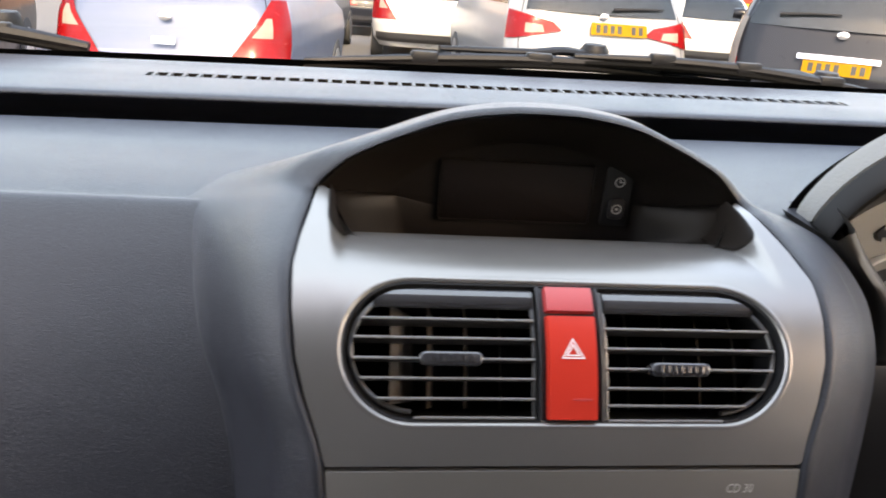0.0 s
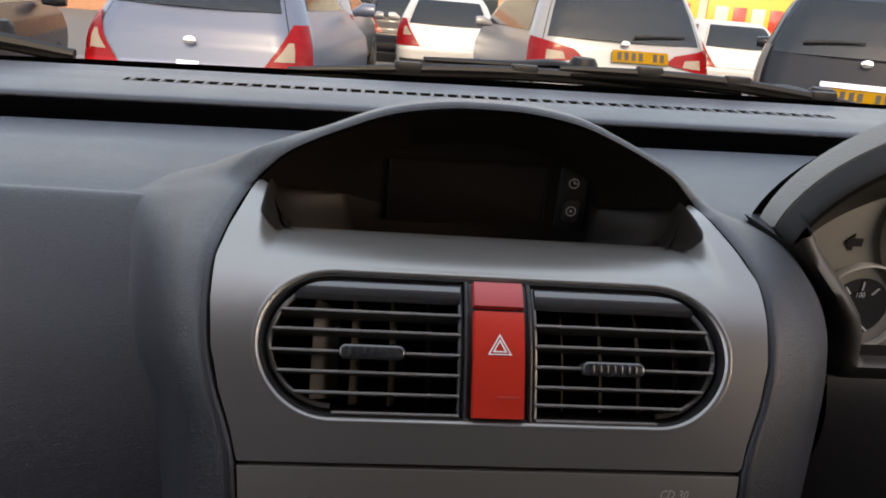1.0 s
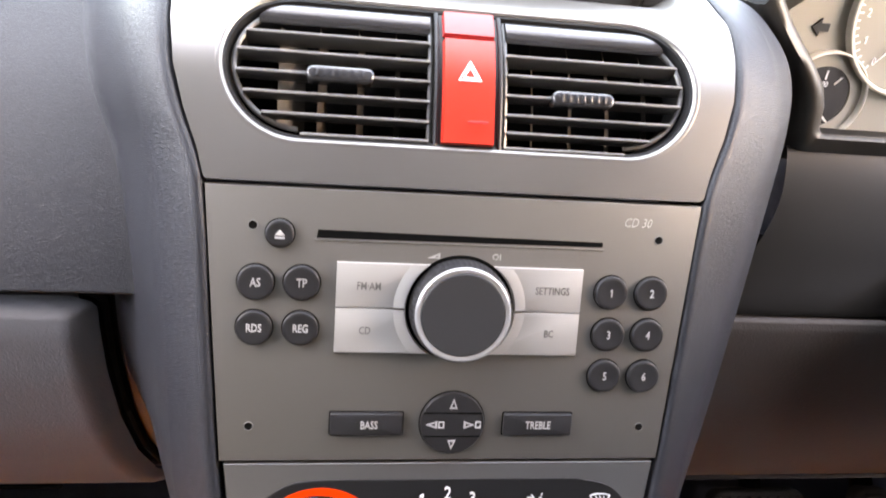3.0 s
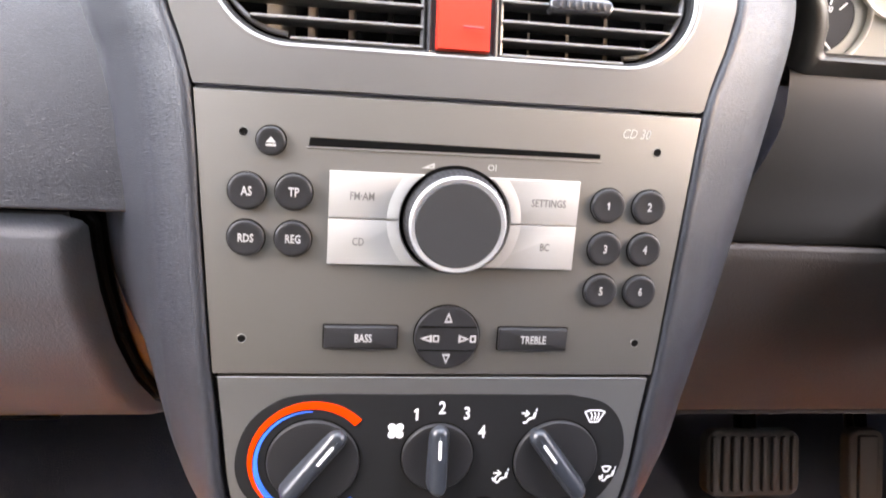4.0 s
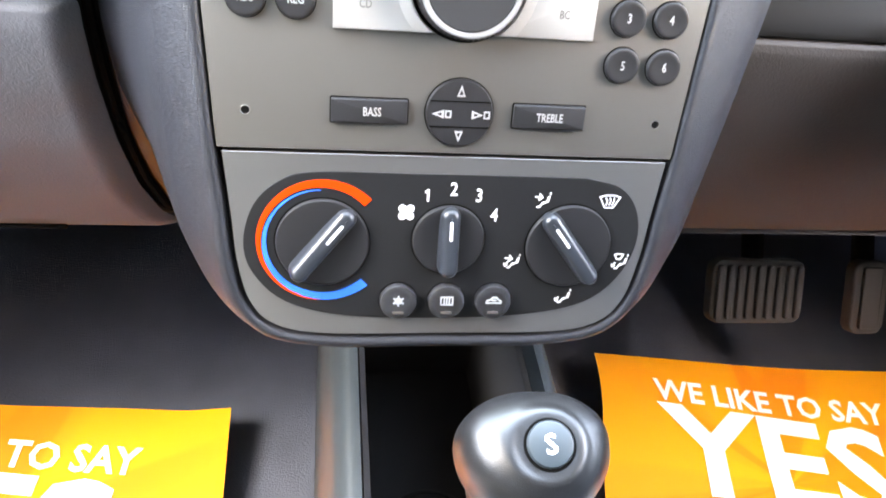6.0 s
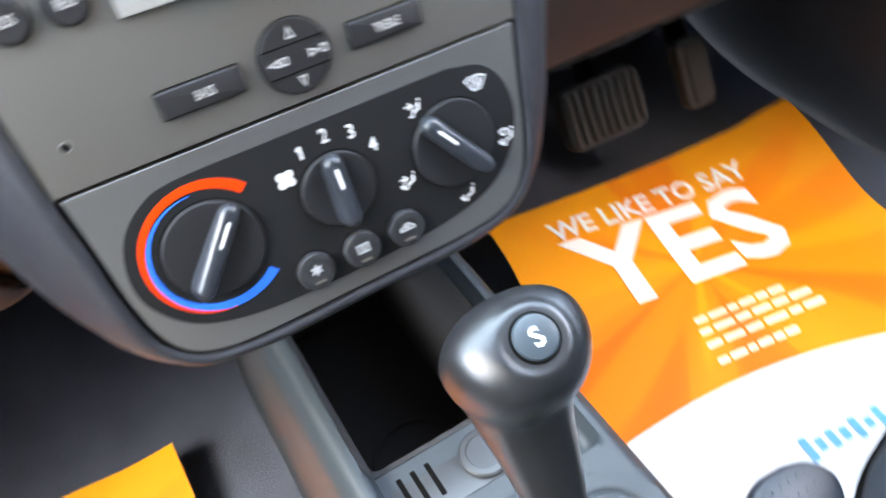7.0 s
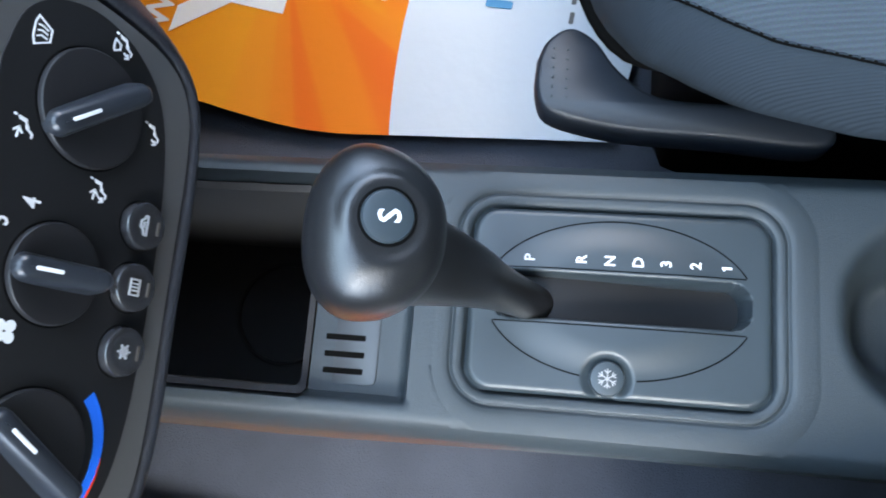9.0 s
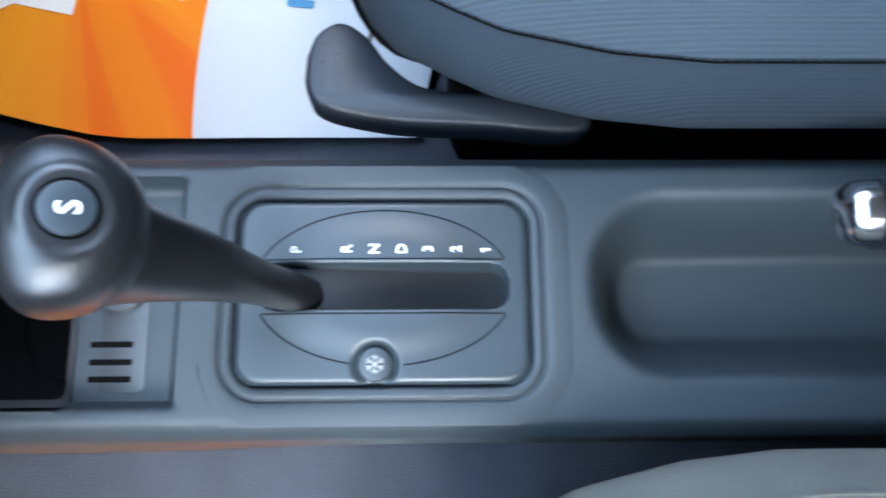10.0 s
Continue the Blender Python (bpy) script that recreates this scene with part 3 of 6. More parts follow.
def outer_hit(cx, cy, px, py):
    """The fascia's outline in the direction of p from c."""
    d = Vector((px - cx, py - cy)).normalized()
    lo, hi = 0.0, 0.3
    for _ in range(30):
        t = (lo + hi) / 2
        x, s = cx + d.x * t, cy + d.y * t
        y = interp([(MIDS[i], MIDF[i].y) for i in range(0, len(MIDS), 4)], s)
        top = 0.1490 + 0.0150 * sm(0.104, 0.110, abs(x))
        inside = 0.0006 < s < top and abs(x) < interp(HALF, y)
        lo, hi = (t, hi) if inside else (lo, t)
    return cx + d.x * lo, cy + d.y * lo


oval = stadium(OVR, OVL, OVC)
rim = stadium(OVR, OVL, OVC, 420)
outer = []
for x, s in rim:
    a = max(-(OVL - OVR), min(OVL - OVR, x * 0.8))
    outer.append(outer_hit(a, OVC, a + (x - a) * 1.2, s))
steps = 36
flat = [outer] + [[(a[0] + (b[0] - a[0]) * k / steps, a[1] + (b[1] - a[1]) * k / steps) for a, b in zip(outer, rim)] for k in range(steps + 1)]
loops = [[fascia_point(x, s, 0.0 if k else -0.004) for x, s in row] for k, row in enumerate(flat)]
for d, n in ((0.0006, 0.0002), (0.0014, 0.0001), (0.0020, -0.0003), (0.0026, -0.0012)):
    loops.append([fascia_point(x, s, n) for x, s in inset(rim, d)])
panel = part("panel", loops_mesh(loops), FASCIA, fascia, angle=60)
# the walls of the display recess are dark plastic
panel.data.materials.append(POCKET)
wall = []
for k in range(len(loops) - 1):
    for i in range(420):
        q = [flat[k][i], flat[k][(i + 1) % 420], flat[k + 1][i], flat[k + 1][(i + 1) % 420]] if k < len(flat) - 1 else [(0, 0)]
        x, s = abs(sum(p[0] for p in q)) / len(q), sum(p[1] for p in q) / len(q)
        wall.append(int(0.1002 < x < 0.1064 and s > 0.127))
panel.data.polygons.foreach_set("material_index", wall)
part("sleeve", loops_mesh([[fascia_point(x, s, n) for x, s in inset(oval, d)] for d, n in ((0.0020, -0.0012), (0.0036, -0.0016), (0.0046, -0.0060), (0.0052, -0.0250))]), BLACK, fascia, "black sleeve round the vents", angle=60)
bm = bmesh.new()
bm.faces.new([bm.verts.new(fascia_point(x, s, -0.0245)) for x, s in inset(oval, 0.003)])
part("backing", bm, GAP, fascia)

VENTS = (("air_vent", -1, (0.0690, 0.0795), (0.0630, 0.0545, 0.0455, 0.0370, 0.0285, 0.0205), -0.0535, 0.0455), ("air_vent", 1, (0.0680, 0.0795), (0.0600, 0.0510, 0.0420, 0.0335, 0.0260, 0.0195), 0.0495, 0.0420))


def reach(s, margin):
    """How far from the middle the oval reaches at the height s."""
    d = min(OVR - margin, abs(s - OVC))
    return OVL - OVR + math.sqrt(max(0.0, (OVR - margin) ** 2 - d * d))


for name, side, cap, slats, tabx, tabs in VENTS:
    vent = thing(name, fascia_point(side * 0.055, 0.016, -0.006), "black plastic air vent with horizontal slats and ribbed tab", "air vent", "dashboard air vents")
    for i, s in enumerate(slats):
        far = reach(s, 0.0075)

        def blade(u, v, s=s, far=far):
            a = v * 2 * math.pi
            x = side * (0.0165 + (far - 0.0165) * u)
            return fascia_point(x, s + 0.00062 * math.sin(a) - 0.0012 * (1 - math.cos(a)) * 0.5, -0.0055 + 0.0045 * math.cos(a) - 0.0005)
        slat = part("slat", grid_mesh(16, 10, blade), SLAT, vent)
        part("front_glint", sweep([fascia_point(side * (0.0165 + (far - 0.0165) * i / 12), s, -0.0014) for i in range(13)], 0.00062, 6), SLATGLINT, slat, "pale strip standing in for the glint on the front edge")

    def capf(u, v):
        a = v * 2 * math.pi
        s = (cap[0] + cap[1]) / 2 + (cap[1] - cap[0]) / 2 * math.sin(a)
        far = reach(max(s, cap[0] + 0.002), 0.0062)
        return fascia_point(side * (0.0165 + (far - 0.0165) * u), s, -0.004 + 0.0030 * math.cos(a))
    part("upper_slat", grid_mesh(20, 16, capf), VENT, vent, "broad smooth upper slat")
    rim = [fascia_point(side * 0.0162, 0.018 + (cap[1] - 0.018) * i / 10, -0.0042) for i in range(11)]
    part("inner_frame", sweep(rim, 0.0011, 8), SLAT, vent)
    arc = []
    for i in range(25):
        a = radians(78 - 166 * i / 24)
        arc.append(fascia_point(side * (OVL - OVR + (OVR - 0.0066) * math.cos(a)), OVC + (OVR - 0.0066) * math.sin(a), -0.0050))
    part("outer_frame", sweep(arc, 0.0012, 8), SLAT, vent)
    for x, turn in (((-0.030, 0.0030), (-0.046, 0.0034), (-0.0625, 0.0038), (-0.079, 0.0110)) if side < 0 else ((0.030, 0.0040), (0.047, 0.0052), (0.064, 0.0062), (0.081, 0.0072))):
        d = max(0.0, abs(x) - (OVL - OVR))
        h = math.sqrt(max(0.0001, (OVR - 0.007) ** 2 - d * d))
        part("vane", grid_mesh(1, 8, lambda u, v: fascia_point(x + turn * u, OVC - h + 2 * h * v, -0.0125 - 0.0115 * u)), VANE, vent)
    base = fascia_point(tabx, tabs, -0.001)
    up = (fascia_point(tabx, tabs + 0.004) - fascia_point(tabx, tabs - 0.004)).normalized()
    m = Matrix.Translation(base) @ Matrix(((1, 0, 0), (0, up.y, -up.z), (0, up.z, up.y))).to_4x4()
    tab = part("tab", slab(rrect(0.0275, 0.0062, 0.003), -0.005, 0.0022, 0.0012), VENT, vent, "ribbed sliding tab", m=m)
    for k in range(7):
        part("rib", slab(rrect(0.0010, 0.0034, 0.0004, -0.0093 + k * 0.0031, 0, 2), 0.0020, 0.0029, 0.0003, 2), VENT, tab, m=m)

# hazard switch
hazard = thing("hazard_switch", fascia_point(0, 0.019, -0.004), "red hazard light push switch with white triangle", "switch")


def curved_block(x0, x1, s0, s1, n0, n1, bev, nu=10, nv=24):
    def f(u, v):
        e = min(u, 1 - u) * (x1 - x0)
        g = min(v, 1 - v) * (s1 - s0)
        k = math.sqrt(max(0, 1 - max(0, 1 - e / bev) ** 2)) * math.sqrt(max(0, 1 - max(0, 1 - g / bev) ** 2))
        return fascia_point(x0 + (x1 - x0) * u, s0 + (s1 - s0) * v, n0 + (n1 - n0) * k)
    return grid_mesh(nu, nv, f)


part("frame", curved_block(-0.0155, 0.0155, 0.0165, 0.0825, -0.012, -0.0022, 0.002, 16, 30), BUTTON, hazard)
for sgn in (-1, 1):
    part("side_trim", sweep([fascia_point(sgn * 0.0137, 0.018 + 0.062 * i / 12, -0.0020) for i in range(13)], 0.0011, 8), BUTTON, hazard)
part("rocker", curved_block(-0.0122, 0.0122, 0.0185, 0.0664, -0.008, 0.0012, 0.0016, 16, 30), RED, hazard)
part("lens", curved_block(-0.0122, 0.0122, 0.0662, 0.0800, -0.008, 0.0009, 0.0010, 16, 12), REDLIT, hazard, "paler red upper lens")


def triangle(r, cx, cy):
    return [(cx + r * math.cos(radians(90 + 120 * i)), cy + r * math.sin(radians(90 + 120 * i))) for i in range(3)]


def on_fascia(x, s, n=0.0):
    o = fascia_point(x, s, n)
    up = (fascia_point(x, s + 0.004) - fascia_point(x, s - 0.004)).normalized()
    return Matrix.Translation(o) @ Matrix(((1, 0, 0), (0, up.y, -up.z), (0, up.z, up.y))).to_4x4()


m = on_fascia(0.0, 0.0500, 0.0012)
for ro, ri in ((0.0060, 0.0049), (0.0037, 0.0025)):
    part("triangle_mark", ring(triangle(ro, 0, -0.001), triangle(ri, 0, -0.001), -0.0004, 0.0003, 0.0001), PRINT, hazard, m=m)
part("indicator_mark", slab(rrect(0.0085, 0.0009, 0.0004, 0.0035, -0.0215, 2), -0.0004, 0.0003, 0.0001, 1), REDLIT, hazard, m=m)

# display pocket under the hood
pocket = thing("clock_display", (0, 0.41, 1.03), "recessed dark clock display under a curved hood, switched off", "display")
half = cat([Vector(p) + Vector((0, 0.004, -0.0015)) for p in RIM[16:]], 4)
mouth = cat([(0, 0.383, 1.0388), (0.05, 0.383, 1.0388), (0.092, 0.383, 1.0390), (0.1000, 0.3832, 1.0402), (0.1032, 0.3838, 1.0440), (0.1046, 0.3850, 1.0520), (0.1082, 0.3872, 1.0592), half[0]], 4)[:-1] + half
inner = [Vector((p.x * 0.665, 0.4200, 1.0335 + (p.z - 1.040) * 0.74 - 0.011 * sm(1.046, 1.040, p.z))) for p in mouth]
lipl = [Vector((p.x, p.y - 0.002 - 0.0025 * sm(1.052, 1.060, p.z), p.z + 0.0010 * sm(1.052, 1.060, p.z))) for p in mouth]
walls = []
for k in (0.0, 0.2, 0.4, 0.6, 0.8, 0.93, 1.0):
    e = k ** 1.7
    walls.append(mirrored([Vector((p.x + (q.x - p.x) * e, p.y + (q.y - p.y) * k, p.z + (q.z - p.z) * k)) for p, q in zip(mouth, inner)]))
part("housing", loops_mesh([mirrored(lipl)] + walls, True, False, True), POCKET, pocket, angle=62)
for sgn in (-1, 1):
    def cheek(u, v, sgn=sgn):
        w = math.sqrt(1 - (1 - min(1.0, v / 0.22)) ** 2)
        return fascia_point(sgn * (0.1034 + (u - 0.5) * 0.0100 * w), 0.1215 + 0.0430 * v, 0.0010)
    part("cheek", grid_mesh(20, 60, cheek), POCKET, pocket, "dark side wall of the recess", angle=62)
DM = Matrix(((1, 0, 0, 0), (0, 0, -1, 0.4195), (0, 1, 0, 0), (0, 0, 0, 1)))
part("screen_frame", ring(rrect(0.0900, 0.0365, 0.0020, -0.003, 1.0535), rrect(0.0884, 0.0349, 0.0015, -0.003, 1.0535), -0.001, 0.0016, 0.0003), POCKET, pocket, m=DM)
part("screen", slab(rrect(0.0880, 0.0345, 0.0015, -0.003, 1.0535), -0.001, 0.0008, 0.0003), SCREEN, pocket, "dark glossy unlit screen", m=DM)
strip = part("button_strip", slab(rrect(0.0165, 0.036, 0.002, 0.0570, 1.0535), -0.002, 0.0012, 0.0005), BLACK, pocket, m=DM)
for z, inner_dot in ((1.0625, False), (1.0465, True)):
    if inner_dot:
        part("button", slab(rrect(0.0095, 0.0130, 0.003, 0.0570, z), 0.0, 0.0028, 0.0008), BUTTON, strip, m=DM)
    top = 0.0030 if inner_dot else 0.0014
    part("icon_ring", ring(circle(0.0030, 0.0570, z, 24), circle(0.0024, 0.0570, z, 24), 0.0, top, 0.0001), RPRINT, strip, m=DM)
    if inner_dot:
        part("icon_dot", slab(circle(0.0008, 0.0570, z, 12), 0.0, top, 0.0001, 1), RPRINT, strip, m=DM)
    else:
        part("icon_hand", slab([(0.0567, z - 0.0003), (0.0590, z - 0.0003), (0.0590, z + 0.0003), (0.0573, z + 0.0003), (0.0573, z + 0.0020), (0.0567, z + 0.0020)], 0.0, top, 0.00005, 1), RPRINT, strip, m=DM)

# ---------------------------------------------------------------- radio

radio = thing("car_radio", pf(0, 0.0, -0.01), "grey car radio with round knob, silver buttons and CD slot", "radio")
plate = [(0.0985, 0.0008), (0.1052, 0.1190), (-0.1052, 0.1190), (-0.0985, 0.0008)]
part("faceplate", slab(plate, -0.012, 0.0006, 0.0007, 2), RADIO, radio, m=FACE)
slot = part("disc_slot", slab([(-0.0607, 0.0988), (0.0617, 0.0994), (0.0617, 0.1015), (-0.0602, 0.1024)], 0.0, 0.00075, 0.00005, 1), GAP, radio, "dark CD slot", m=FACE)
part("slot_lip", slab(rrect(0.1240, 0.0009, 0.0004, 0.0005, 0.0982, 2), 0.0, 0.0009, 0.0003, 2), RADIO, radio, m=FACE)
for u, v in ((-0.0862, 0.1032), (0.0870, 0.1034), (-0.0865, 0.0167), (0.0880, 0.0165)):
    part("key_hole", slab(circle(0.0017, u, v, 20), 0.0, 0.00075, 0.00005, 1), GAP, radio, m=FACE)
    part("hole_rim", ring(circle(0.0021, u, v, 20), circle(0.0017, u, v, 20), 0.0, 0.0009, 0.0002), RADIO, radio, m=FACE)


def round_button(u, v, r, text, size):
    part("button_gap", slab(circle(r + 0.0005, u, v), 0.0, 0.00072, 0.00002, 1), GAP, radio, m=FACE)
    b = part("button", lathe([(r, 0), (r, 0.0022), (r - 0.0002, 0.0027), (r - 0.0007, 0.0030), (r - 0.0020, 0.0029), (r * 0.4, 0.0026), (0.0002, 0.0026)], 40, u, v), BUTTON, radio, "round black push button", m=FACE)
    if text:
        lettering(text, size, on_face(u, v, 0.0028), RPRINT, b, wide=0.74, bold=0.00008)
    return b


for text, u, v in (("AS", -0.0847, 0.0797), ("TP", -0.0661, 0.0799), ("RDS", -0.0850, 0.0604), ("REG", -0.0661, 0.0605), ("1", 0.0674, 0.0795), ("2", 0.0860, 0.0796), ("3", 0.0680, 0.0603),
                   ("4", 0.0863, 0.0605), ("5", 0.0682, 0.0412), ("6", 0.0866, 0.0412)):
    round_button(u, v, 0.0074, text, 0.0048 if len(text) > 2 else 0.0052)
eject = round_button(-0.0754, 0.1003, 0.0057, "", 0)
part("eject_mark", slab([(-0.0774, 0.0996), (-0.0734, 0.0996), (-0.0754, 0.1020)], 0.0, 0.0030, 0.0001, 1), RPRINT, eject, m=FACE)
part("eject_bar", slab(rrect(0.0040, 0.0009, 0.0003, -0.0754, 0.0986, 2), 0.0, 0.0030, 0.0001, 1), RPRINT, eject, m=FACE)

KC = (0.0005, 0.0705)


def half_block(side, v0, v1):
    """A silver key whose inner end follows the knob."""
    r = 0.0233
    pts = []
    for i in range(11):
        v = v0 + (v1 - v0) * i / 10
        d = min(r * 0.9, abs(v - KC[1]))
        pts.append((KC[0] + side * math.sqrt(r * r - d * d), v))
    far = 0.0538 if side > 0 else -0.0520
    pts = pts[::-1] + [(far, v0), (far, v1)] if side > 0 else pts + [(far, v1), (far, v0)]
    return pts


for side, v0, v1, text, tu, tv in ((-1, 0.0703, 0.0894, "FM·AM", -0.0385, 0.0795), (-1, 0.0506, 0.0699, "CD", -0.0395, 0.0603), (1, 0.0703, 0.0894, "SETTINGS", 0.0405, 0.0795), (1, 0.0506, 0.0699, "BC", 0.0405, 0.0603)):
    key = part("silver_key", slab(half_block(side, v0, v1), 0.0, 0.0026, 0.0005, 2), SILVER, radio, "pale silver rectangular key", m=FACE)
    lettering(text, 0.0047, on_face(tu, tv, 0.0026), GREYPRINT, key, wide=0.74, bold=0.00005, depth=0.00015)
    r0 = 0.0233
    bandl = []
    for i in range(9):
        v = v0 + 0.0004 + (v1 - v0 - 0.0008) * i / 8
        d = abs(v - KC[1])
        bandl.append((v, KC[0] + side * math.sqrt(r0 * r0 - d * d), KC[0] + side * math.sqrt(0.0292 ** 2 - d * d)))
    part("key_bevel", loops_mesh([[Vector((a, v, 0.0010)) for v, a, b in bandl], [Vector((a + side * 0.0006, v, 0.0034)) for v, a, b in bandl], [Vector((a * 0.5 + b * 0.5, v, 0.0033)) for v, a, b in bandl], [Vector((b, v, 0.0024)) for v, a, b in bandl]], False), SILVER, key, m=FACE)
part("knob_well", slab(circle(0.0233, *KC, 64), 0.0, 0.0009, 0.0001, 1), GAP, radio, m=FACE)
knob = bmesh.new()
n = 120
rows = []
for r, h, rib in ((0.0218, 0.0, 0), (0.0218, 0.0035, 1), (0.0213, 0.0095, 1), (0.0205, 0.0108, 0), (0.0197, 0.0112, 0)):
    rows.append([(KC[0] + (r - (0.0005 if rib and i % 2 else 0)) * math.cos(2 * math.pi * i / n), KC[1] + (r - (0.0005 if rib and i % 2 else 0)) * math.sin(2 * math.pi * i / n), h) for i in range(n)])
kn = part("volume_knob", loops_mesh(rows, True, True, True, knob), BUTTON, radio, "large round ribbed volume knob", m=FACE, angle=25)
part("knob_ring", lathe([(0.0203, 0.0104), (0.0202, 0.0116), (0.0196, 0.0121), (0.0186, 0.0121), (0.0180, 0.0117)], 72, *KC), RING, kn, "silver ring", m=FACE)
part("knob_face", lathe([(0.0179, 0.0108), (0.0178, 0.0119), (0.0174, 0.0122), (0.0100, 0.0120), (0.0002, 0.0119)], 72, *KC), KNOBFACE, kn, "dark grey dished face", m=FACE)

pad = part("navigation_pad", lathe([(0.0143, 0), (0.0143, 0.0018), (0.0138, 0.0025), (0.0126, 0.0027), (0.006, 0.0030), (0.0002, 0.0031)], 60, 0.0008, 0.0186), BUTTON, radio, "round black four-way pad", m=FACE)
part("pad_gap", slab(circle(0.0148, 0.0008, 0.0186, 60), 0.0, 0.00072, 0.00002, 1), GAP, radio, m=FACE)
for dv in (0.0052, -0.0056):
    w = 2 * math.sqrt(0.0139 ** 2 - dv * dv)
    part("pad_groove", slab(rrect(w, 0.0005, 0.0002, 0.0008, 0.0186 + dv, 2), 0.002, 0.00315, 0.00005, 1), GAP, pad, m=FACE)
for pts in ([(0.0008 - 0.0018, 0.0258), (0.0008 + 0.0018, 0.0258), (0.0008, 0.0305)], [(0.0008 + 0.0018, 0.0113), (0.0008 - 0.0018, 0.0113), (0.0008, 0.0066)]):
    c = Vector((sum(p[0] for p in pts) / 3, sum(p[1] for p in pts) / 3))
    part("arrow", ring(pts, [tuple(c + (Vector(p) - c) * 0.5) for p in pts], 0.002, 0.0031, 0.00005), RPRINT, pad, m=FACE)
for base, tip, sq in ((-0.0068, -0.0118, -0.0050), (0.0050, 0.0098, 0.0114)):
    pts = [(0.0008 + tip, 0.0184), (0.0008 + base, 0.0202), (0.0008 + base, 0.0166)]
    if tip > base:
        pts.reverse()
    c = Vector((sum(p[0] for p in pts) / 3, sum(p[1] for p in pts) / 3))
    part("arrow", ring(pts, [tuple(c + (Vector(p) - c) * 0.45) for p in pts], 0.002, 0.0031, 0.00005), RPRINT, pad, m=FACE)
    part("arrow_box", ring(rrect(0.0027, 0.0032, 0.0003, 0.0008 + sq, 0.0184, 2), rrect(0.0015, 0.0020, 0.0003, 0.0008 + sq, 0.0184, 2), 0.002, 0.0032, 0.00005), RPRINT, pad, m=FACE)
for text, u in (("BASS", -0.0367), ("TREBLE", 0.0395)):
    part("key_gap", slab(rrect(0.0324, 0.0112, 0.0010, u, 0.0182), 0.0, 0.00072, 0.00002, 1), GAP, radio, m=FACE)
    key = part("black_key", slab(rrect(0.0313, 0.0102, 0.0008, u, 0.0182), 0.0, 0.0030, 0.0008), BUTTON, radio, "black rectangular key", m=FACE)
    lettering(text, 0.0051, on_face(u + (0.001 if u < 0 else 0), 0.0180, 0.0030), RPRINT, key, wide=0.70, bold=0.00008)
lettering("CD 30", 0.0058, on_face(0.0765, 0.1105, 0.0006), RPRINT, radio, name="model_lettering", shear=0.25, wide=0.8)
part("volume_mark", ring([(-0.0145, 0.0920), (-0.0092, 0.0920), (-0.0092, 0.0944)], [(-0.0119, 0.0925), (-0.0099, 0.0925), (-0.0099, 0.0934)], 0.0, 0.0008, 0.00003), RPRINT, radio, m=FACE)
lettering("OI", 0.0038, on_face(0.0152, 0.0933, 0.0006), RPRINT, radio, name="power_mark")

# ---------------------------------------------------------------- climate controls

climate = thing("climate_panel", pf(0, -0.088, -0.01), "grey heater panel with black inset and three rotary knobs", "heater controls")
half = [(p[0], p[1]) for p in [(0.0, -0.0872), (0.054, -0.0868), (0.0765, -0.0818), (0.0872, -0.0700), (0.0920, -0.0500), (0.0942, -0.0250), (0.0965, -0.0008)]]
halfc = [(v.x, v.y) for v in cat([(x, y, 0) for x, y in half], 6)]
edge = halfc + [(-x, y) for x, y in halfc[::-1][:-1]]
part("surround", slab(edge, -0.012, 0.0004, 0.0001, 1), FASCIA, climate, "satin grey surround", m=FACE)
PANEL = [(0.0610, -0.0088), (0.02, -0.0086), (-0.02, -0.0086), (-0.0589, -0.0088), (-0.0735, -0.0130), (-0.0845, -0.0240), (-0.0892, -0.0410), (-0.0855, -0.0560), (-0.0715, -0.0700), (-0.045, -0.0772), (0.0, -0.0788), (0.042, -0.0768), (0.0685, -0.0702), (0.0830, -0.0570), (0.0892, -0.0400), (0.0868, -0.0240), (0.0775, -0.0130)]
pl = [(v.x, v.y) for v in cat([(x, y, 0) for x, y in PANEL + PANEL[:1]], 5)][:-1]
part("inset_panel", slab(pl, 0.0, 0.0009, 0.0001, 1), BLACK, climate, "black printed inset", m=FACE)
PN = 0.0009

K1 = (-0.0553, -0.0408)


def arc_band(a0, a1, ri0, ri1, ro0, ro1, n=48):
    bm = bmesh.new()
    rows = []
    for i in range(n + 1):
        t = i / n
        a = radians(a0 + (a1 - a0) * t)
        ri, ro = ri0 + (ri1 - ri0) * t, ro0 + (ro1 - ro0) * t
        rows.append([(K1[0] + r * math.cos(a), K1[1] + r * math.sin(a), z) for r, z in ((ri, PN), (ri, PN + 0.0003), (ro, PN + 0.0003), (ro, PN))])
    return loops_mesh(rows, True, True, True, bm)


part("red_arc", arc_band(44, 268, 0.0248, 0.0276, 0.0290, 0.0282), ORANGERED, climate, "printed red warm arc", m=FACE)
part("blue_arc", arc_band(92, 314, 0.0240, 0.0246, 0.0242, 0.0290), BLUE, climate, "printed blue cold arc", m=FACE)


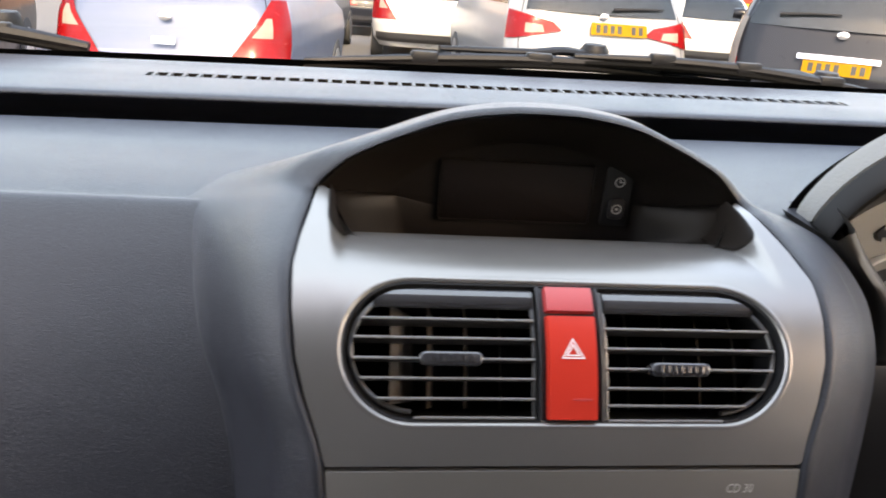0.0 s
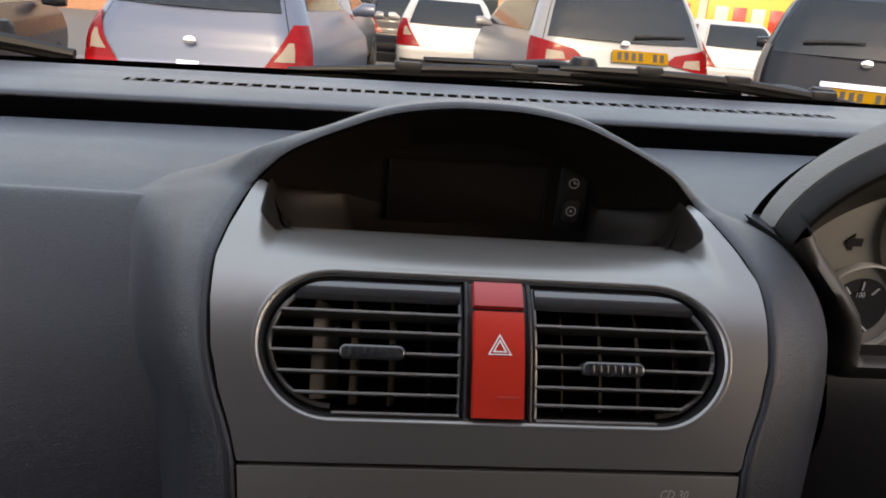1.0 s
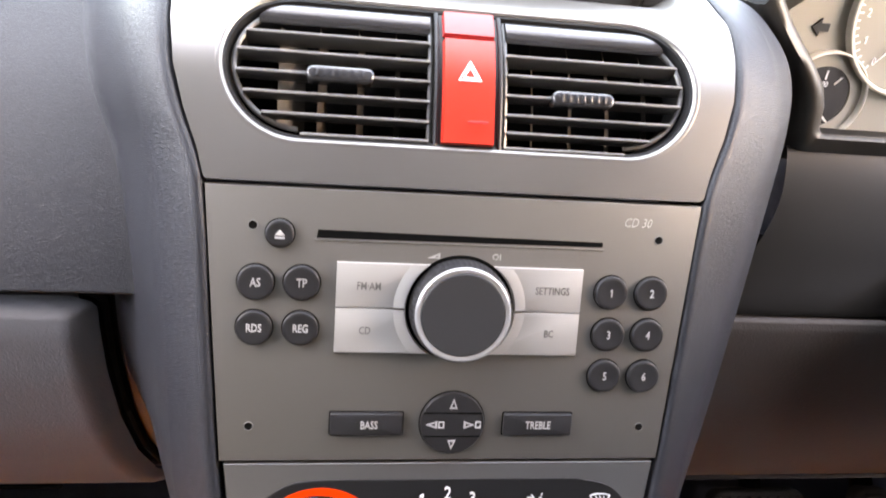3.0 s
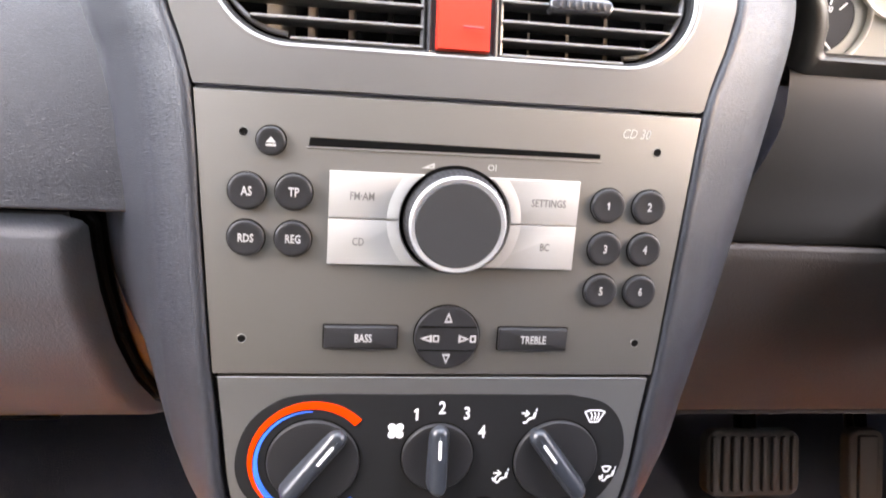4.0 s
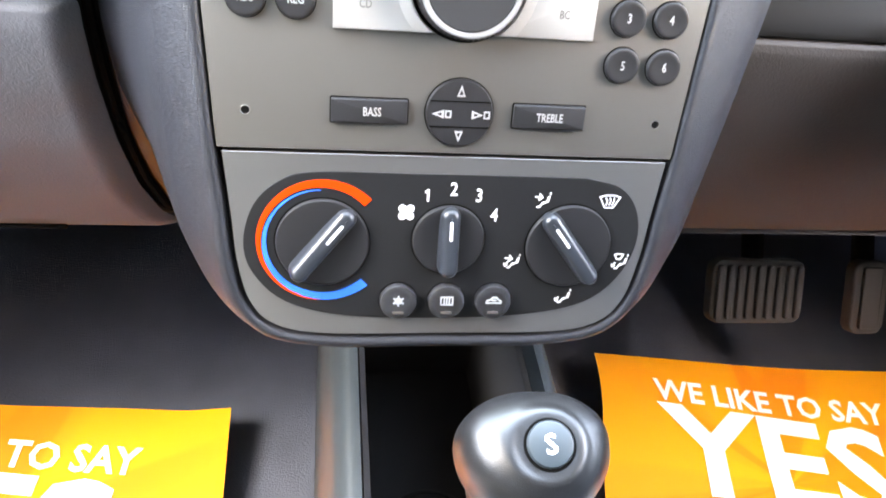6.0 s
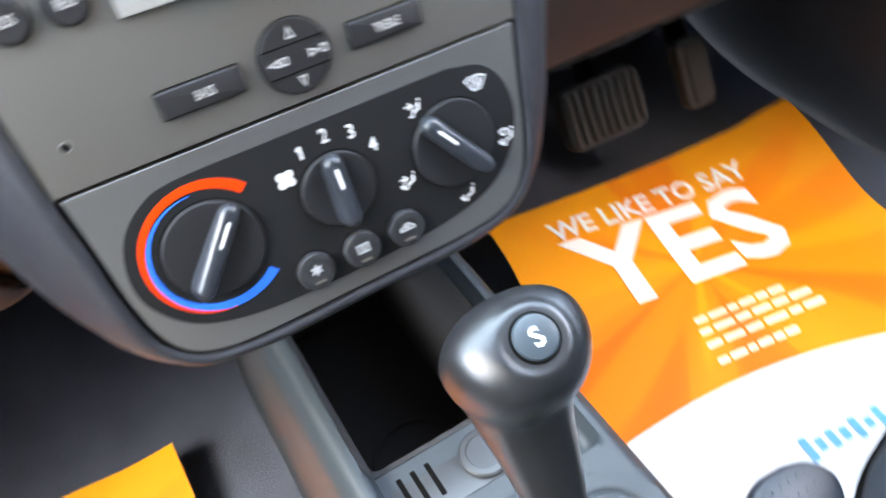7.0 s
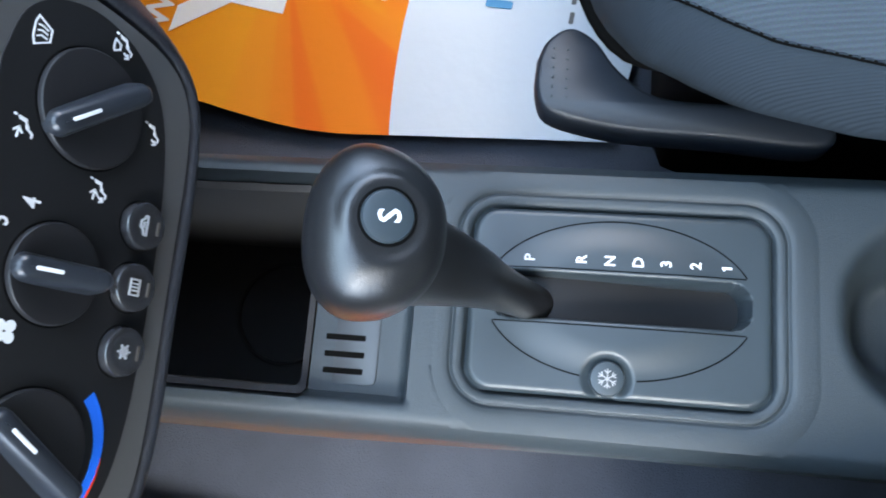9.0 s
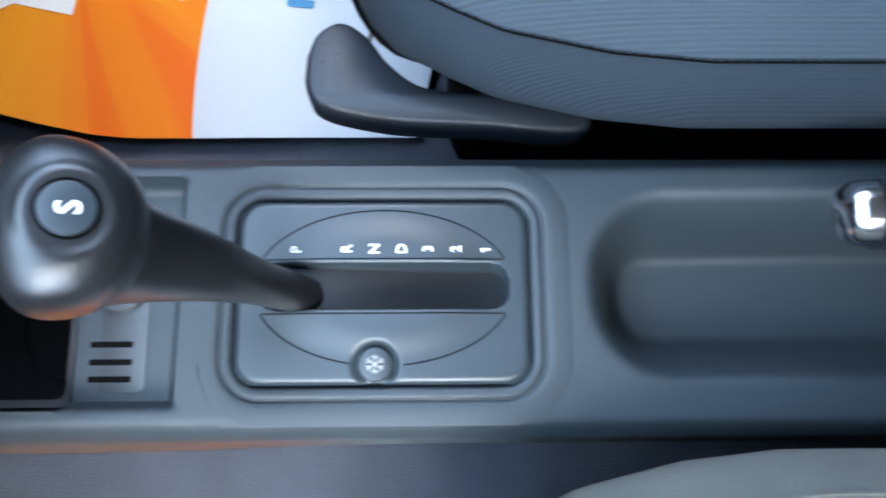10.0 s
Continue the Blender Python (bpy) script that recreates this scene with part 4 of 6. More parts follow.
def rotary(u, v, r, turn, blade, mark):
    part("dial_gap", slab(circle(r + 0.0007, u, v, 56), 0.0, PN + 0.0002, 0.00005, 1), GAP, climate, m=FACE)
    m = on_face(u, v, 0.0, turn)
    dial = part("dial", lathe([(r, 0), (r, 0.0022), (r - 0.0005, 0.0029), (r - 0.0020, 0.0030), (r * 0.55, 0.0022), (0.0002, 0.0020)], 56), BUTTON, climate, "round black rotary dial", m=m)
    w = 0.0090
    out = [(x, y) for x, y in rrect(w, blade, w * 0.49, 0, 0, 8)]

    def top(y):
        return 0.0118 - 0.0052 * sm(-blade * 0.6, blade * 0.55, y)
    loops = []
    for k, d in ((0.08, -0.0004), (0.45, 0.0), (0.72, 0.0005), (0.90, 0.0013), (0.98, 0.0024), (1.0, 0.0038)):
        loops.append([(x, y, top(y) * k) for x, y in inset(out, d)])
    grip = part("grip", loops_mesh(loops, True, True, True), GRIP, dial, "raised grey finger grip", m=m)
    at = blade * 0.20
    tilt = math.atan2(top(at + 0.004) - top(at - 0.004), 0.008)
    part("pointer_mark", slab(rrect(0.0013, mark, 0.0004, 0.0, 0.0, 2), -0.002, 0.0004, 0.0001, 1), PRINT, dial, "white pointer line", m=m @ Matrix.Translation((0, at, top(at))) @ Matrix.Rotation(tilt, 4, 'X'))


rotary(K1[0], K1[1], 0.0203, -40, 0.0400, 0.0105)
rotary(0.0003, -0.0388, 0.0163, 0, 0.0320, 0.0085)
rotary(0.0563, -0.0414, 0.0200, 38, 0.0400, 0.0105)
for text, u, v in (("1", -0.0100, -0.0182), ("2", 0.0013, -0.0154), ("3", 0.0127, -0.0181), ("4", 0.0203, -0.0272)):
    lettering(text, 0.0086, on_face(u, v, PN), PRINT, climate, name="fan_number", wide=0.8, bold=0.0001)


def petals(u, v, r, k, mat, z, parent, name):
    for i in range(k):
        a = radians(45 + 360 * i / k)
        c, s = math.cos(a), math.sin(a)
        pts = [(u + r * 0.55 * c + x * c - y * s, v + r * 0.55 * s + x * s + y * c) for x, y in [(r * 0.47 * math.cos(t * 2 * math.pi / 12), r * 0.43 * math.sin(t * 2 * math.pi / 12)) for t in range(12)]]
        part(name, slab(pts, 0.0, z, 0.00005, 1), mat, parent, m=FACE)


petals(-0.0192, -0.0262, 0.0042, 4, PRINT, PN + 0.00025, climate, "fan_blade_mark")


def stroke_icon(name, strokes, u, v, k, z, parent, w=0.00062, mat=None):
    """A small printed sign from straight strokes and dots, joined into one mark."""
    bm = bmesh.new()
    h = w / 2 / k
    for s in strokes:
        P = [Vector(p) for p in s]
        left, right = [], []
        for i, p in enumerate(P):
            a = (P[i] - P[i - 1]).normalized() if i else (P[1] - P[0]).normalized()
            b = (P[i + 1] - P[i]).normalized() if i < len(P) - 1 else a
            n = Vector((-a.y - b.y, a.x + b.x))
            n = n * (2 * h / max(0.6, n.length_squared))
            end = (-a if i == 0 else b if i == len(P) - 1 else Vector((0, 0))) * h
            left.append(p + n + end)
            right.append(p - n + end)
        slab([(u + q.x * k, v + q.y * k) for q in right + left[::-1]], 0.0, z, 0.00003, 1, bm)
    return part(name, bm, mat or PRINT, parent, m=FACE)


SEAT = [[(0.72, 0.95), (0.70, 0.84)], [(0.64, 0.55), (0.54, -0.02), (-0.06, -0.12), (-0.34, -0.62), (-0.60, -0.60)], [(0.50, 0.48), (0.42, 0.02), (0.02, -0.24)]]
UPA = [[(-0.85, 0.52), (-0.15, 0.46)], [(-0.42, 0.80), (-0.12, 0.46), (-0.48, 0.18)]]
DNA = [[(-0.62, 0.02), (-0.86, -0.36)], [(-0.98, -0.12), (-0.88, -0.42), (-0.62, -0.30)]]
SCR = [[(-0.95, 0.45), (-0.45, 0.62), (0.45, 0.62), (0.95, 0.45)], [(-0.95, 0.45), (-0.40, -0.55)], [(0.95, 0.45), (0.40, -0.55)], [(-0.40, -0.55), (0.40, -0.55)], [(-0.38, 0.36), (-0.22, 0.10), (-0.30, -0.28)], [(0.0, 0.36), (0.10, 0.10), (0.0, -0.28)], [(0.38, 0.36), (0.40, 0.10), (0.26, -0.28)]]
stroke_icon("airflow_mark", SEAT + UPA, 0.0420, -0.0200, 0.0042, PN + 0.00025, climate)
stroke_icon("airflow_mark", SCR, 0.0730, -0.0196, 0.0050, PN + 0.00025, climate, 0.0005)
stroke_icon("airflow_mark", SEAT + [[(x * 0.5 - 0.3, y * 0.5 + 0.75) for x, y in s] for s in SCR[:4]] + DNA, 0.0832, -0.0500, 0.0044, PN + 0.00025, climate)
stroke_icon("airflow_mark", SEAT + DNA, 0.0578, -0.0680, 0.0042, PN + 0.00025, climate)
stroke_icon("airflow_mark", SEAT + UPA + DNA, 0.0312, -0.0500, 0.0042, PN + 0.00025, climate)
STAR = [[(-0.7 * math.cos(a), -0.7 * math.sin(a)), (0.7 * math.cos(a), 0.7 * math.sin(a))] for a in (math.pi / 2, math.pi / 6, 5 * math.pi / 6)] + [[(0.42 * math.cos(math.pi / 3 * i), 0.42 * math.sin(math.pi / 3 * i)) for i in range(7)]]
REAR = [[(-0.8, -0.55), (0.8, -0.55), (0.8, 0.55), (-0.8, 0.55), (-0.8, -0.55)], [(-0.35, 0.3), (-0.35, -0.3)], [(0, 0.3), (0, -0.3)], [(0.35, 0.3), (0.35, -0.3)]]
CARI = [[(-1.0, -0.3), (-0.95, 0.05), (-0.5, 0.15), (-0.2, 0.5), (0.4, 0.5), (0.7, 0.1), (1.0, 0.0), (1.0, -0.3), (-1.0, -0.3)], [(-0.2, 0.1), (0.3, 0.1)]]
SOFTPRINT = material("dim_print", (0.32, 0.32, 0.32), 0.5, mottle=0.02)
for u, icon in ((-0.0210, STAR), (0.0013, REAR), (0.0234, CARI)):
    part("button_gap", slab(circle(0.0092, u, -0.0692, 40), 0.0, PN + 0.0002, 0.00005, 1), GAP, climate, m=FACE)
    b = part("button", lathe([(0.0086, 0), (0.0086, 0.0035), (0.0082, 0.0042), (0.0074, 0.0045), (0.004, 0.0042), (0.0002, 0.0041)], 40, u, -0.0692), VENT, climate, "round dark push button", m=FACE)
    stroke_icon("icon", icon, u, -0.0682, 0.0034, 0.0047, b, 0.0006, SOFTPRINT)
    part("lamp_bar", slab(rrect(0.0052, 0.0011, 0.0004, u, -0.0742, 2), 0.002, 0.0047, 0.0001, 1), VANE, b, m=FACE)

# ---------------------------------------------------------------- instrument cluster


def arch(cx, a, h, base, y, drop, n=48):
    """Points of an arch from its left foot over the top to the right foot, with straight feet."""
    pts = [Vector((cx - a, y, base - drop))]
    for i in range(n + 1):
        t = math.pi * (1 - i / n)
        pts.append(Vector((cx + a * math.cos(t), y, base + h * math.sin(t))))
    return pts + [Vector((cx + a, y, base - drop))]


cluster = thing("instrument_cluster", (0.37, 0.42, 0.98), "hooded instrument cluster with cream dials and chrome rings", "instrument cluster")
part("hood", loops_mesh([arch(0.372, 0.150, 0.050, 0.980, 0.465, 0.06), arch(0.372, 0.175, 0.080, 1.000, 0.448, 0.06), arch(0.372, 0.1920, 0.0970, 1.022, 0.432, 0.06), arch(0.372, 0.2000, 0.1050, 1.032, 0.4245, 0.06), arch(0.372, 0.1996, 0.1040, 1.0315, 0.4200, 0.06), arch(0.372, 0.1978, 0.1012, 1.0292, 0.4115, 0.06), arch(0.372, 0.1955, 0.0990, 1.027, 0.4110, 0.06)], False), HOODLIT, cluster, "smooth hood above the dials", angle=50)
part("hood_lip", loops_mesh([arch(0.372, 0.1945, 0.0980, 1.026, 0.4100, 0.06), arch(0.372, 0.1974, 0.1008, 1.0288, 0.4098, 0.06), arch(0.372, 0.1950, 0.0975, 1.0258, 0.3995, 0.06), arch(0.372, 0.1930, 0.0952, 1.0240, 0.3965, 0.06), arch(0.372, 0.1905, 0.0928, 1.0222, 0.3980, 0.06)], False), BEZEL, cluster, angle=50)
part("hood_lining", loops_mesh([arch(0.372, 0.1907, 0.0930, 1.0222, 0.3978, 0.06), arch(0.372, 0.1880, 0.0900, 1.0200, 0.402, 0.06), arch(0.372, 0.168, 0.0700, 1.012, 0.432, 0.06)], False), BEZEL, cluster, "black inner face of the hood", angle=50)
part("hood_seam", loops_mesh([arch(0.372, 0.1950, 0.0985, 1.0265, 0.4118, 0.06), arch(0.372, 0.1950, 0.0985, 1.0265, 0.4092, 0.06)], False), GAP, cluster)
part("hood_gasket", loops_mesh([arch(0.372, 0.2040, 0.0985, 1.030, 0.4290, 0.06), arch(0.372, 0.194, 0.0920, 1.024, 0.4296, 0.06)], False), GAP, cluster)
CM = Matrix(((1, 0, 0, 0), (0, 0, -1, 0.432), (0, 1, 0, 0), (0, 0, 0, 1)))
part("dial_plate", slab([(p.x, p.z) for p in arch(0.372, 0.182, 0.082, 1.018, 0, 0.07)][::-1], -0.004, 0.0, 0.0005, 1), CREAM, cluster, "cream dial plate", m=CM)
arrow = [(-0.0062, 0.0), (0.0, 0.0062), (0.0, 0.0028), (0.0066, 0.0028), (0.0066, -0.0028), (0.0, -0.0028), (0.0, -0.0062)]
part("turn_arrow", slab([(0.2425 + x * 0.9, 1.0325 + y * 0.9) for x, y in arrow][::-1], 0.0, 0.0012, 0.0001, 1), GAUGE, cluster, "black turn signal arrow", m=CM)


def dial(cx, cz, r, texts, name):
    g = part(name, slab(circle(r * 0.93, cx, cz, 64), 0.0, 0.0010, 0.0002, 1), CREAM if r > 0.05 else GAUGE, cluster, "round dial", m=CM)
    part("chrome_ring", ring(circle(r, cx, cz, 72), circle(r * 0.945, cx, cz, 72), 0.0, 0.0060, 0.0008), DIALRING, g, "pale bright ring", m=CM)
    if r < 0.05:
        part("dial_ground", ring(circle(r * 0.94, cx, cz, 64), circle(r * 0.66, cx, cz, 64), 0.0, 0.0016, 0.0003), CREAM, g, m=CM)
    for text, a, k in texts:
        x, z = cx + r * k * math.cos(radians(a)), cz + r * k * math.sin(radians(a))
        lettering(text, 0.0075 if r > 0.05 else 0.0055, CM @ Matrix.Translation((x, z, 0.0018)), PRINT, g, name="numeral", wide=0.8)
    return g


rev = dial(0.311, 1.045, 0.052, [(str(i), 231 - 24.5 * i, 0.76) for i in range(8)], "rev_counter")
for i in range(29):
    a = radians(231 - 24.5 * i / 4)
    m = CM @ Matrix.Translation((0.311 + 0.0455 * math.cos(a), 1.045 + 0.0455 * math.sin(a), 0)) @ Matrix.Rotation(a, 4, 'Z')
    part("tick", slab(rrect(0.005 if i % 4 == 0 else 0.003, 0.0009, 0.0003, 0, 0, 2), 0.0, 0.0016, 0.0001, 1), PRINT, rev, m=m)
a = radians(231)
part("needle", slab([(0.311 + 0.040 * math.cos(a), 1.045 + 0.040 * math.sin(a)), (0.311 - 0.0012 * math.sin(a), 1.045 + 0.0012 * math.cos(a)), (0.311 + 0.0012 * math.sin(a), 1.045 - 0.0012 * math.cos(a))][::-1], 0.003, 0.0042, 0.0001, 1), PRINT, rev, "white needle", m=CM)
temp = dial(0.2575, 0.9890, 0.0305, [("100", 95, 0.28)], "temperature_gauge")
for i in range(3):
    a = radians(130 - 40 * i)
    m = CM @ Matrix.Translation((0.2575 + 0.0145 * math.cos(a), 0.9890 + 0.0145 * math.sin(a), 0)) @ Matrix.Rotation(a, 4, 'Z')
    part("tick", slab(rrect(0.0060, 0.0010, 0.0003, 0, 0, 2), 0.0, 0.0018, 0.0001, 1), PRINT, temp, m=m)
part("hub", lathe([(0.0045, 0), (0.0045, 0.003), (0.0038, 0.004), (0.0002, 0.0042)], 24, 0.2555, 0.9810), GAUGE, temp, m=CM)
part("needle", slab(rrect(0.014, 0.0011, 0.0004, 0, 0, 2), 0.002, 0.0036, 0.0001, 1), PRINT, temp, m=CM @ Matrix.Translation((0.2615, 0.9775, 0)) @ Matrix.Rotation(radians(-38), 4, 'Z'))


def trim_loop(d, y, bot, r=0.026):
    """One line of the frame: down its near side, along the foot, up the far side; the sides lean outwards."""
    w, top = 0.366 - 2 * d, 1.062
    pts = rrect(w, top - bot, max(0.004, r - d), 0.372, (top + bot) / 2, 6)
    pts = pts[13:] + pts[:1]
    near, foot, far = pts[0], pts[1:-1], pts[-1]
    pts = [(near[0], near[1] + (foot[0][1] - near[1]) * k / 12) for k in range(12)] + foot + [(far[0], foot[-1][1] + (far[1] - foot[-1][1]) * k / 12) for k in range(1, 13)]
    lean = [(0.985, 0.0), (1.000, 0.002), (1.012, 0.007), (1.024, 0.017), (1.036, 0.029), (1.048, 0.040), (1.062, 0.050)]
    return [Vector((x + math.copysign(interp(lean, z), x - 0.372), y, z)) for x, z in pts]


part("cluster_frame", loops_mesh([trim_loop(*row) for row in ((0.050, 0.432, 0.962), (0.043, 0.402, 0.972), (0.036, 0.380, 0.9800), (0.0315, 0.368, 0.9845), (0.027, 0.3615, 0.9855), (0.021, 0.3600, 0.9840), (0.0165, 0.363, 0.9780), (0.015, 0.372, 0.9660), (0.0145, 0.42, 0.9500))], False), POST, cluster, "smooth dark frame round the dials, lighter where lit", angle=60)

column = thing("steering_column_cover", (0.31, 0.30, 0.82), "dark plastic steering column cover", "column cover")
part("shell", loops_mesh([[Vector((0.345 + 0.062 * k * math.cos(t * math.pi / 12), y, 0.885 + dz + 0.046 * k * math.sin(t * math.pi / 12))) for t in range(24)] for y, k, dz in ((0.42, 1.0, 0.02), (0.33, 1.0, 0.0), (0.29, 0.96, -0.006), (0.282, 0.86, -0.008), (0.281, 0.5, -0.008))], True, False, True), DASH, column, angle=60)

# ---------------------------------------------------------------- windscreen, wipers


def screen_point(x, t):
    """On the glass: t from its foot to its head."""
    return Vector((x, 0.790 - 0.72 * t - 0.10 * (x - 0.03) ** 2, 1.060 + 0.56 * t))


ws = thing("windscreen", (0.03, 0.78, 1.05), "clear curved windscreen with black lower border", "windscreen", kind="structure")
pane = part("pane", grid_mesh(24, 8, lambda u, v: screen_point(-0.70 + 1.46 * u, v)), GLASS, ws)
pane.visible_shadow = False
part("black_border", grid_mesh(24, 2, lambda u, v: screen_point(-0.70 + 1.46 * u, -0.03 + 0.045 * v) + Vector((0, -0.004, TIP * (-0.90 + 1.46 * u)))), GAP, ws)
cowl = single("cowl", extruded([(0.800, 1.010), (0.806, 1.040), (0.83, 1.047), (0.88, 1.044), (0.93, 1.034), (1.02, 1.005)], -0.75, 0.81, 12), WIPER, "black plastic cowl panel below the windscreen", "cowl", kind="structure")
bonnet = single("bonnet", grid_mesh(16, 10, lambda u, v: (-0.70 + 1.46 * u, 1.0 + 0.75 * v, 0.995 - 0.17 * v - 0.28 * v * v - 0.10 * abs(2 * u - 1) ** 3)), material("bonnet_paint", (0.30, 0.31, 0.33), 0.25, metal=0.6, coat=0.5), "silver metallic car bonnet beyond the windscreen", "bonnet", kind="structure")


def wiper(pivot, elbow, tip, blade0, blade1, label, thick=1.0):
    w = thing("wiper", pivot, label, "wiper", "windscreen wipers")
    P, E, T = Vector(pivot), Vector(elbow), Vector(tip)
    part("pivot_cap", lathe([(0.016, -0.010), (0.016, 0.008), (0.012, 0.014), (0.001, 0.015)], 24), WIPER, w, m=Matrix.Translation(P))
    part("arm", sweep(smooth_curve([P, P.lerp(E, 0.5) + Vector((0, 0, 0.004)), E, E.lerp(T, 0.5), T], 24), [(0.0095 - 0.005 * i / 24) * thick for i in range(25)], 10, 0.6), WIPER, w)
    b0, b1 = Vector(blade0), Vector(blade1)
    sag = [b0.lerp(b1, i / 20) + Vector((0, 0, 0.010 * math.sin(math.pi * i / 20))) for i in range(21)]
    part("blade_frame", sweep(sag, [(0.0035 + 0.003 * math.sin(math.pi * i / 20)) * thick for i in range(21)], 8, 0.8), WIPER, w)
    part("rubber", sweep([p + Vector((0, -0.004, -0.006)) for p in sag], 0.003, 6), GAP, w)
    for k in (5, 10, 15):
        part("clip", box(-0.014, 0.014, -0.006, 0.006, -0.006, 0.007, 0.002), WIPER, w, m=Matrix.Translation(sag[k]))


wiper((0.17, 0.855, 1.072), (0.09, 0.815, 1.078), (-0.010, 0.800, 1.078), (-0.145, 0.782, 1.060), (0.330, 0.800, 1.068), "black windscreen wiper resting along the glass")
wiper((0.45, 0.850, 1.060), (0.36, 0.815, 1.074), (0.255, 0.800, 1.080), (0.130, 0.794, 1.080), (0.50, 0.770, 1.060), "black windscreen wiper resting along the glass")
wiper((-0.44, 0.835, 1.066), (-0.50, 0.815, 1.074), (-0.56, 0.795, 1.078), (-0.345, 0.778, 1.060), (-0.66, 0.760, 1.076), "black passenger side windscreen wiper", 1.7)

# ---------------------------------------------------------------- floor and tunnel

floor = single("floor", grid_mesh(60, 60, lambda u, v: (-0.70 + 1.46 * u, -1.2 + 2.2 * v, 0.365 + 0.10 * sm(0.55, 0.98, -1.2 + 2.2 * v) + 0.45 * sm(0.72, 1.1, -1.2 + 2.2 * v) + 0.004 * noise.noise(Vector((u * 20, v * 25, 0))))), CARPET, "dark blue-grey carpet on the car floor", "carpet", kind="structure", angle=80)


def sd_rrect(x, y, x0, x1, y0, y1, r):
    dx, dy = abs(x - (x0 + x1) / 2) - (x1 - x0) / 2 + r, abs(y - (y0 + y1) / 2) - (y1 - y0) / 2 + r
    return math.hypot(max(dx, 0), max(dy, 0)) + min(max(dx, dy), 0) - r


CZ = 0.6530
console = thing("centre_console", (0.028, 0.0, 0.37), "blue-grey plastic centre console with tray and handbrake recess", "console")
LE, RE = -0.0425, 0.0985


def console_top(x, y):
    z = CZ + 0.004 * sm(-0.08, -0.30, -abs(y))
    # raised bead round the selector plate
    d = sd_rrect(x, y, -0.0210, 0.0780, -0.0470, 0.1075, 0.0152)
    z -= 0.036 * sm(0.0140, 0.0100, d)
    # handbrake recess
    w = sd_rrect(x, y, -0.0195, 0.0820, -0.70, -0.0770, 0.046)
    z -= 0.055 * sm(0.0010, -0.030, w)
    # tray in front: a shallow step, then deep
    q = sd_rrect(x, y, -0.0310, 0.0900, 0.1350, 0.70, 0.004)
    z -= 0.0150 * sm(0.0004, -0.0040, q)
    q2 = sd_rrect(x, y, -0.0310, 0.0900, 0.1925, 0.44, 0.003)
    z -= 0.163 * sm(0.0004, -0.0045, q2)
    return z


NX, Y0, Y1, NY = 74, -0.62, 0.50, 374


def console_point(u, v):
    y = Y0 + (Y1 - Y0) * v
    k = u * NX
    if 10 <= k <= NX - 10:
        x = LE + (RE - LE) * (k - 10) / (NX - 20)
        e = min(x - LE, RE - x)
        return (x, y, console_top(x, y) - 0.005 * (1 - math.sqrt(max(0, 1 - max(0, 1 - e / 0.007) ** 2))))
    if k < 10:
        t = (10 - k) / 10
        flare = 0.012 + 0.006 * sm(0.0, 0.25, y)
        return (LE - flare * t ** 0.8 - 0.002, y, CZ - 0.005 - 0.26 * t * t - 0.01 * t)
    t = (k - NX + 10) / 10
    return (RE + 0.016 * t ** 0.8 + 0.002, y, CZ - 0.005 - 0.26 * t * t - 0.01 * t)


# floor and wall linings added for the tray's shade; no such parts known
part("tray_shade_floor", box(-0.0265, 0.0855, 0.1970, 0.4350, 0.4760, 0.4800, 0.0015), TRIM, console, "added dark floor standing in for shade in the tray")
part("tray_shade_walls", loops_mesh([[(x, y, z) for x, y in rrect(0.1210 - 2 * d, 0.2475 - 2 * d, 0.005, 0.0295, 0.31625)] for z, d in ((CZ - 0.0165, 0.0012), (CZ - 0.0180, 0.0052), (0.4800, 0.0075))]), TRIM, console, "added dark walls standing in for shade in the tray")
part("cup_ring", lathe([(0.0400, 0.0), (0.0400, 0.0030), (0.0385, 0.0040), (0.0370, 0.0030), (0.0370, 0.0)], 48, 0.0300, 0.2650), TRIM, console, m=Matrix.Translation((0, 0, 0.4795)))
part("body", grid_mesh(NX, NY, console_point), CONSOLE, console, angle=70)
rim = [(-0.0012, -0.0060), (0.0002, -0.0030), (0.0007, -0.0010), (0.0016, -0.0003), (0.0034, 0.0001), (0.0048, 0.0001), (0.0056, -0.0002), (0.0060, -0.0008), (0.0063, -0.0015), (0.0070, -0.0015), (0.0074, -0.0006), (0.0084, 0.0001), (0.0110, 0.0005), (0.0140, 0.0005), (0.0175, 0.0003), (0.0210, 0.0000), (0.0240, -0.0008)]
part("selector_surround", loops_mesh([[(min(0.0965, max(-0.0405, x)), y, CZ + h) for x, y in rrect(0.0990 + 2 * d, 0.1545 + 2 * d, 0.0152 + d, 0.0285, 0.03025, 10)] for d, h in rim]), CONSOLE, console, "double moulded bead round the selector plate", angle=70)
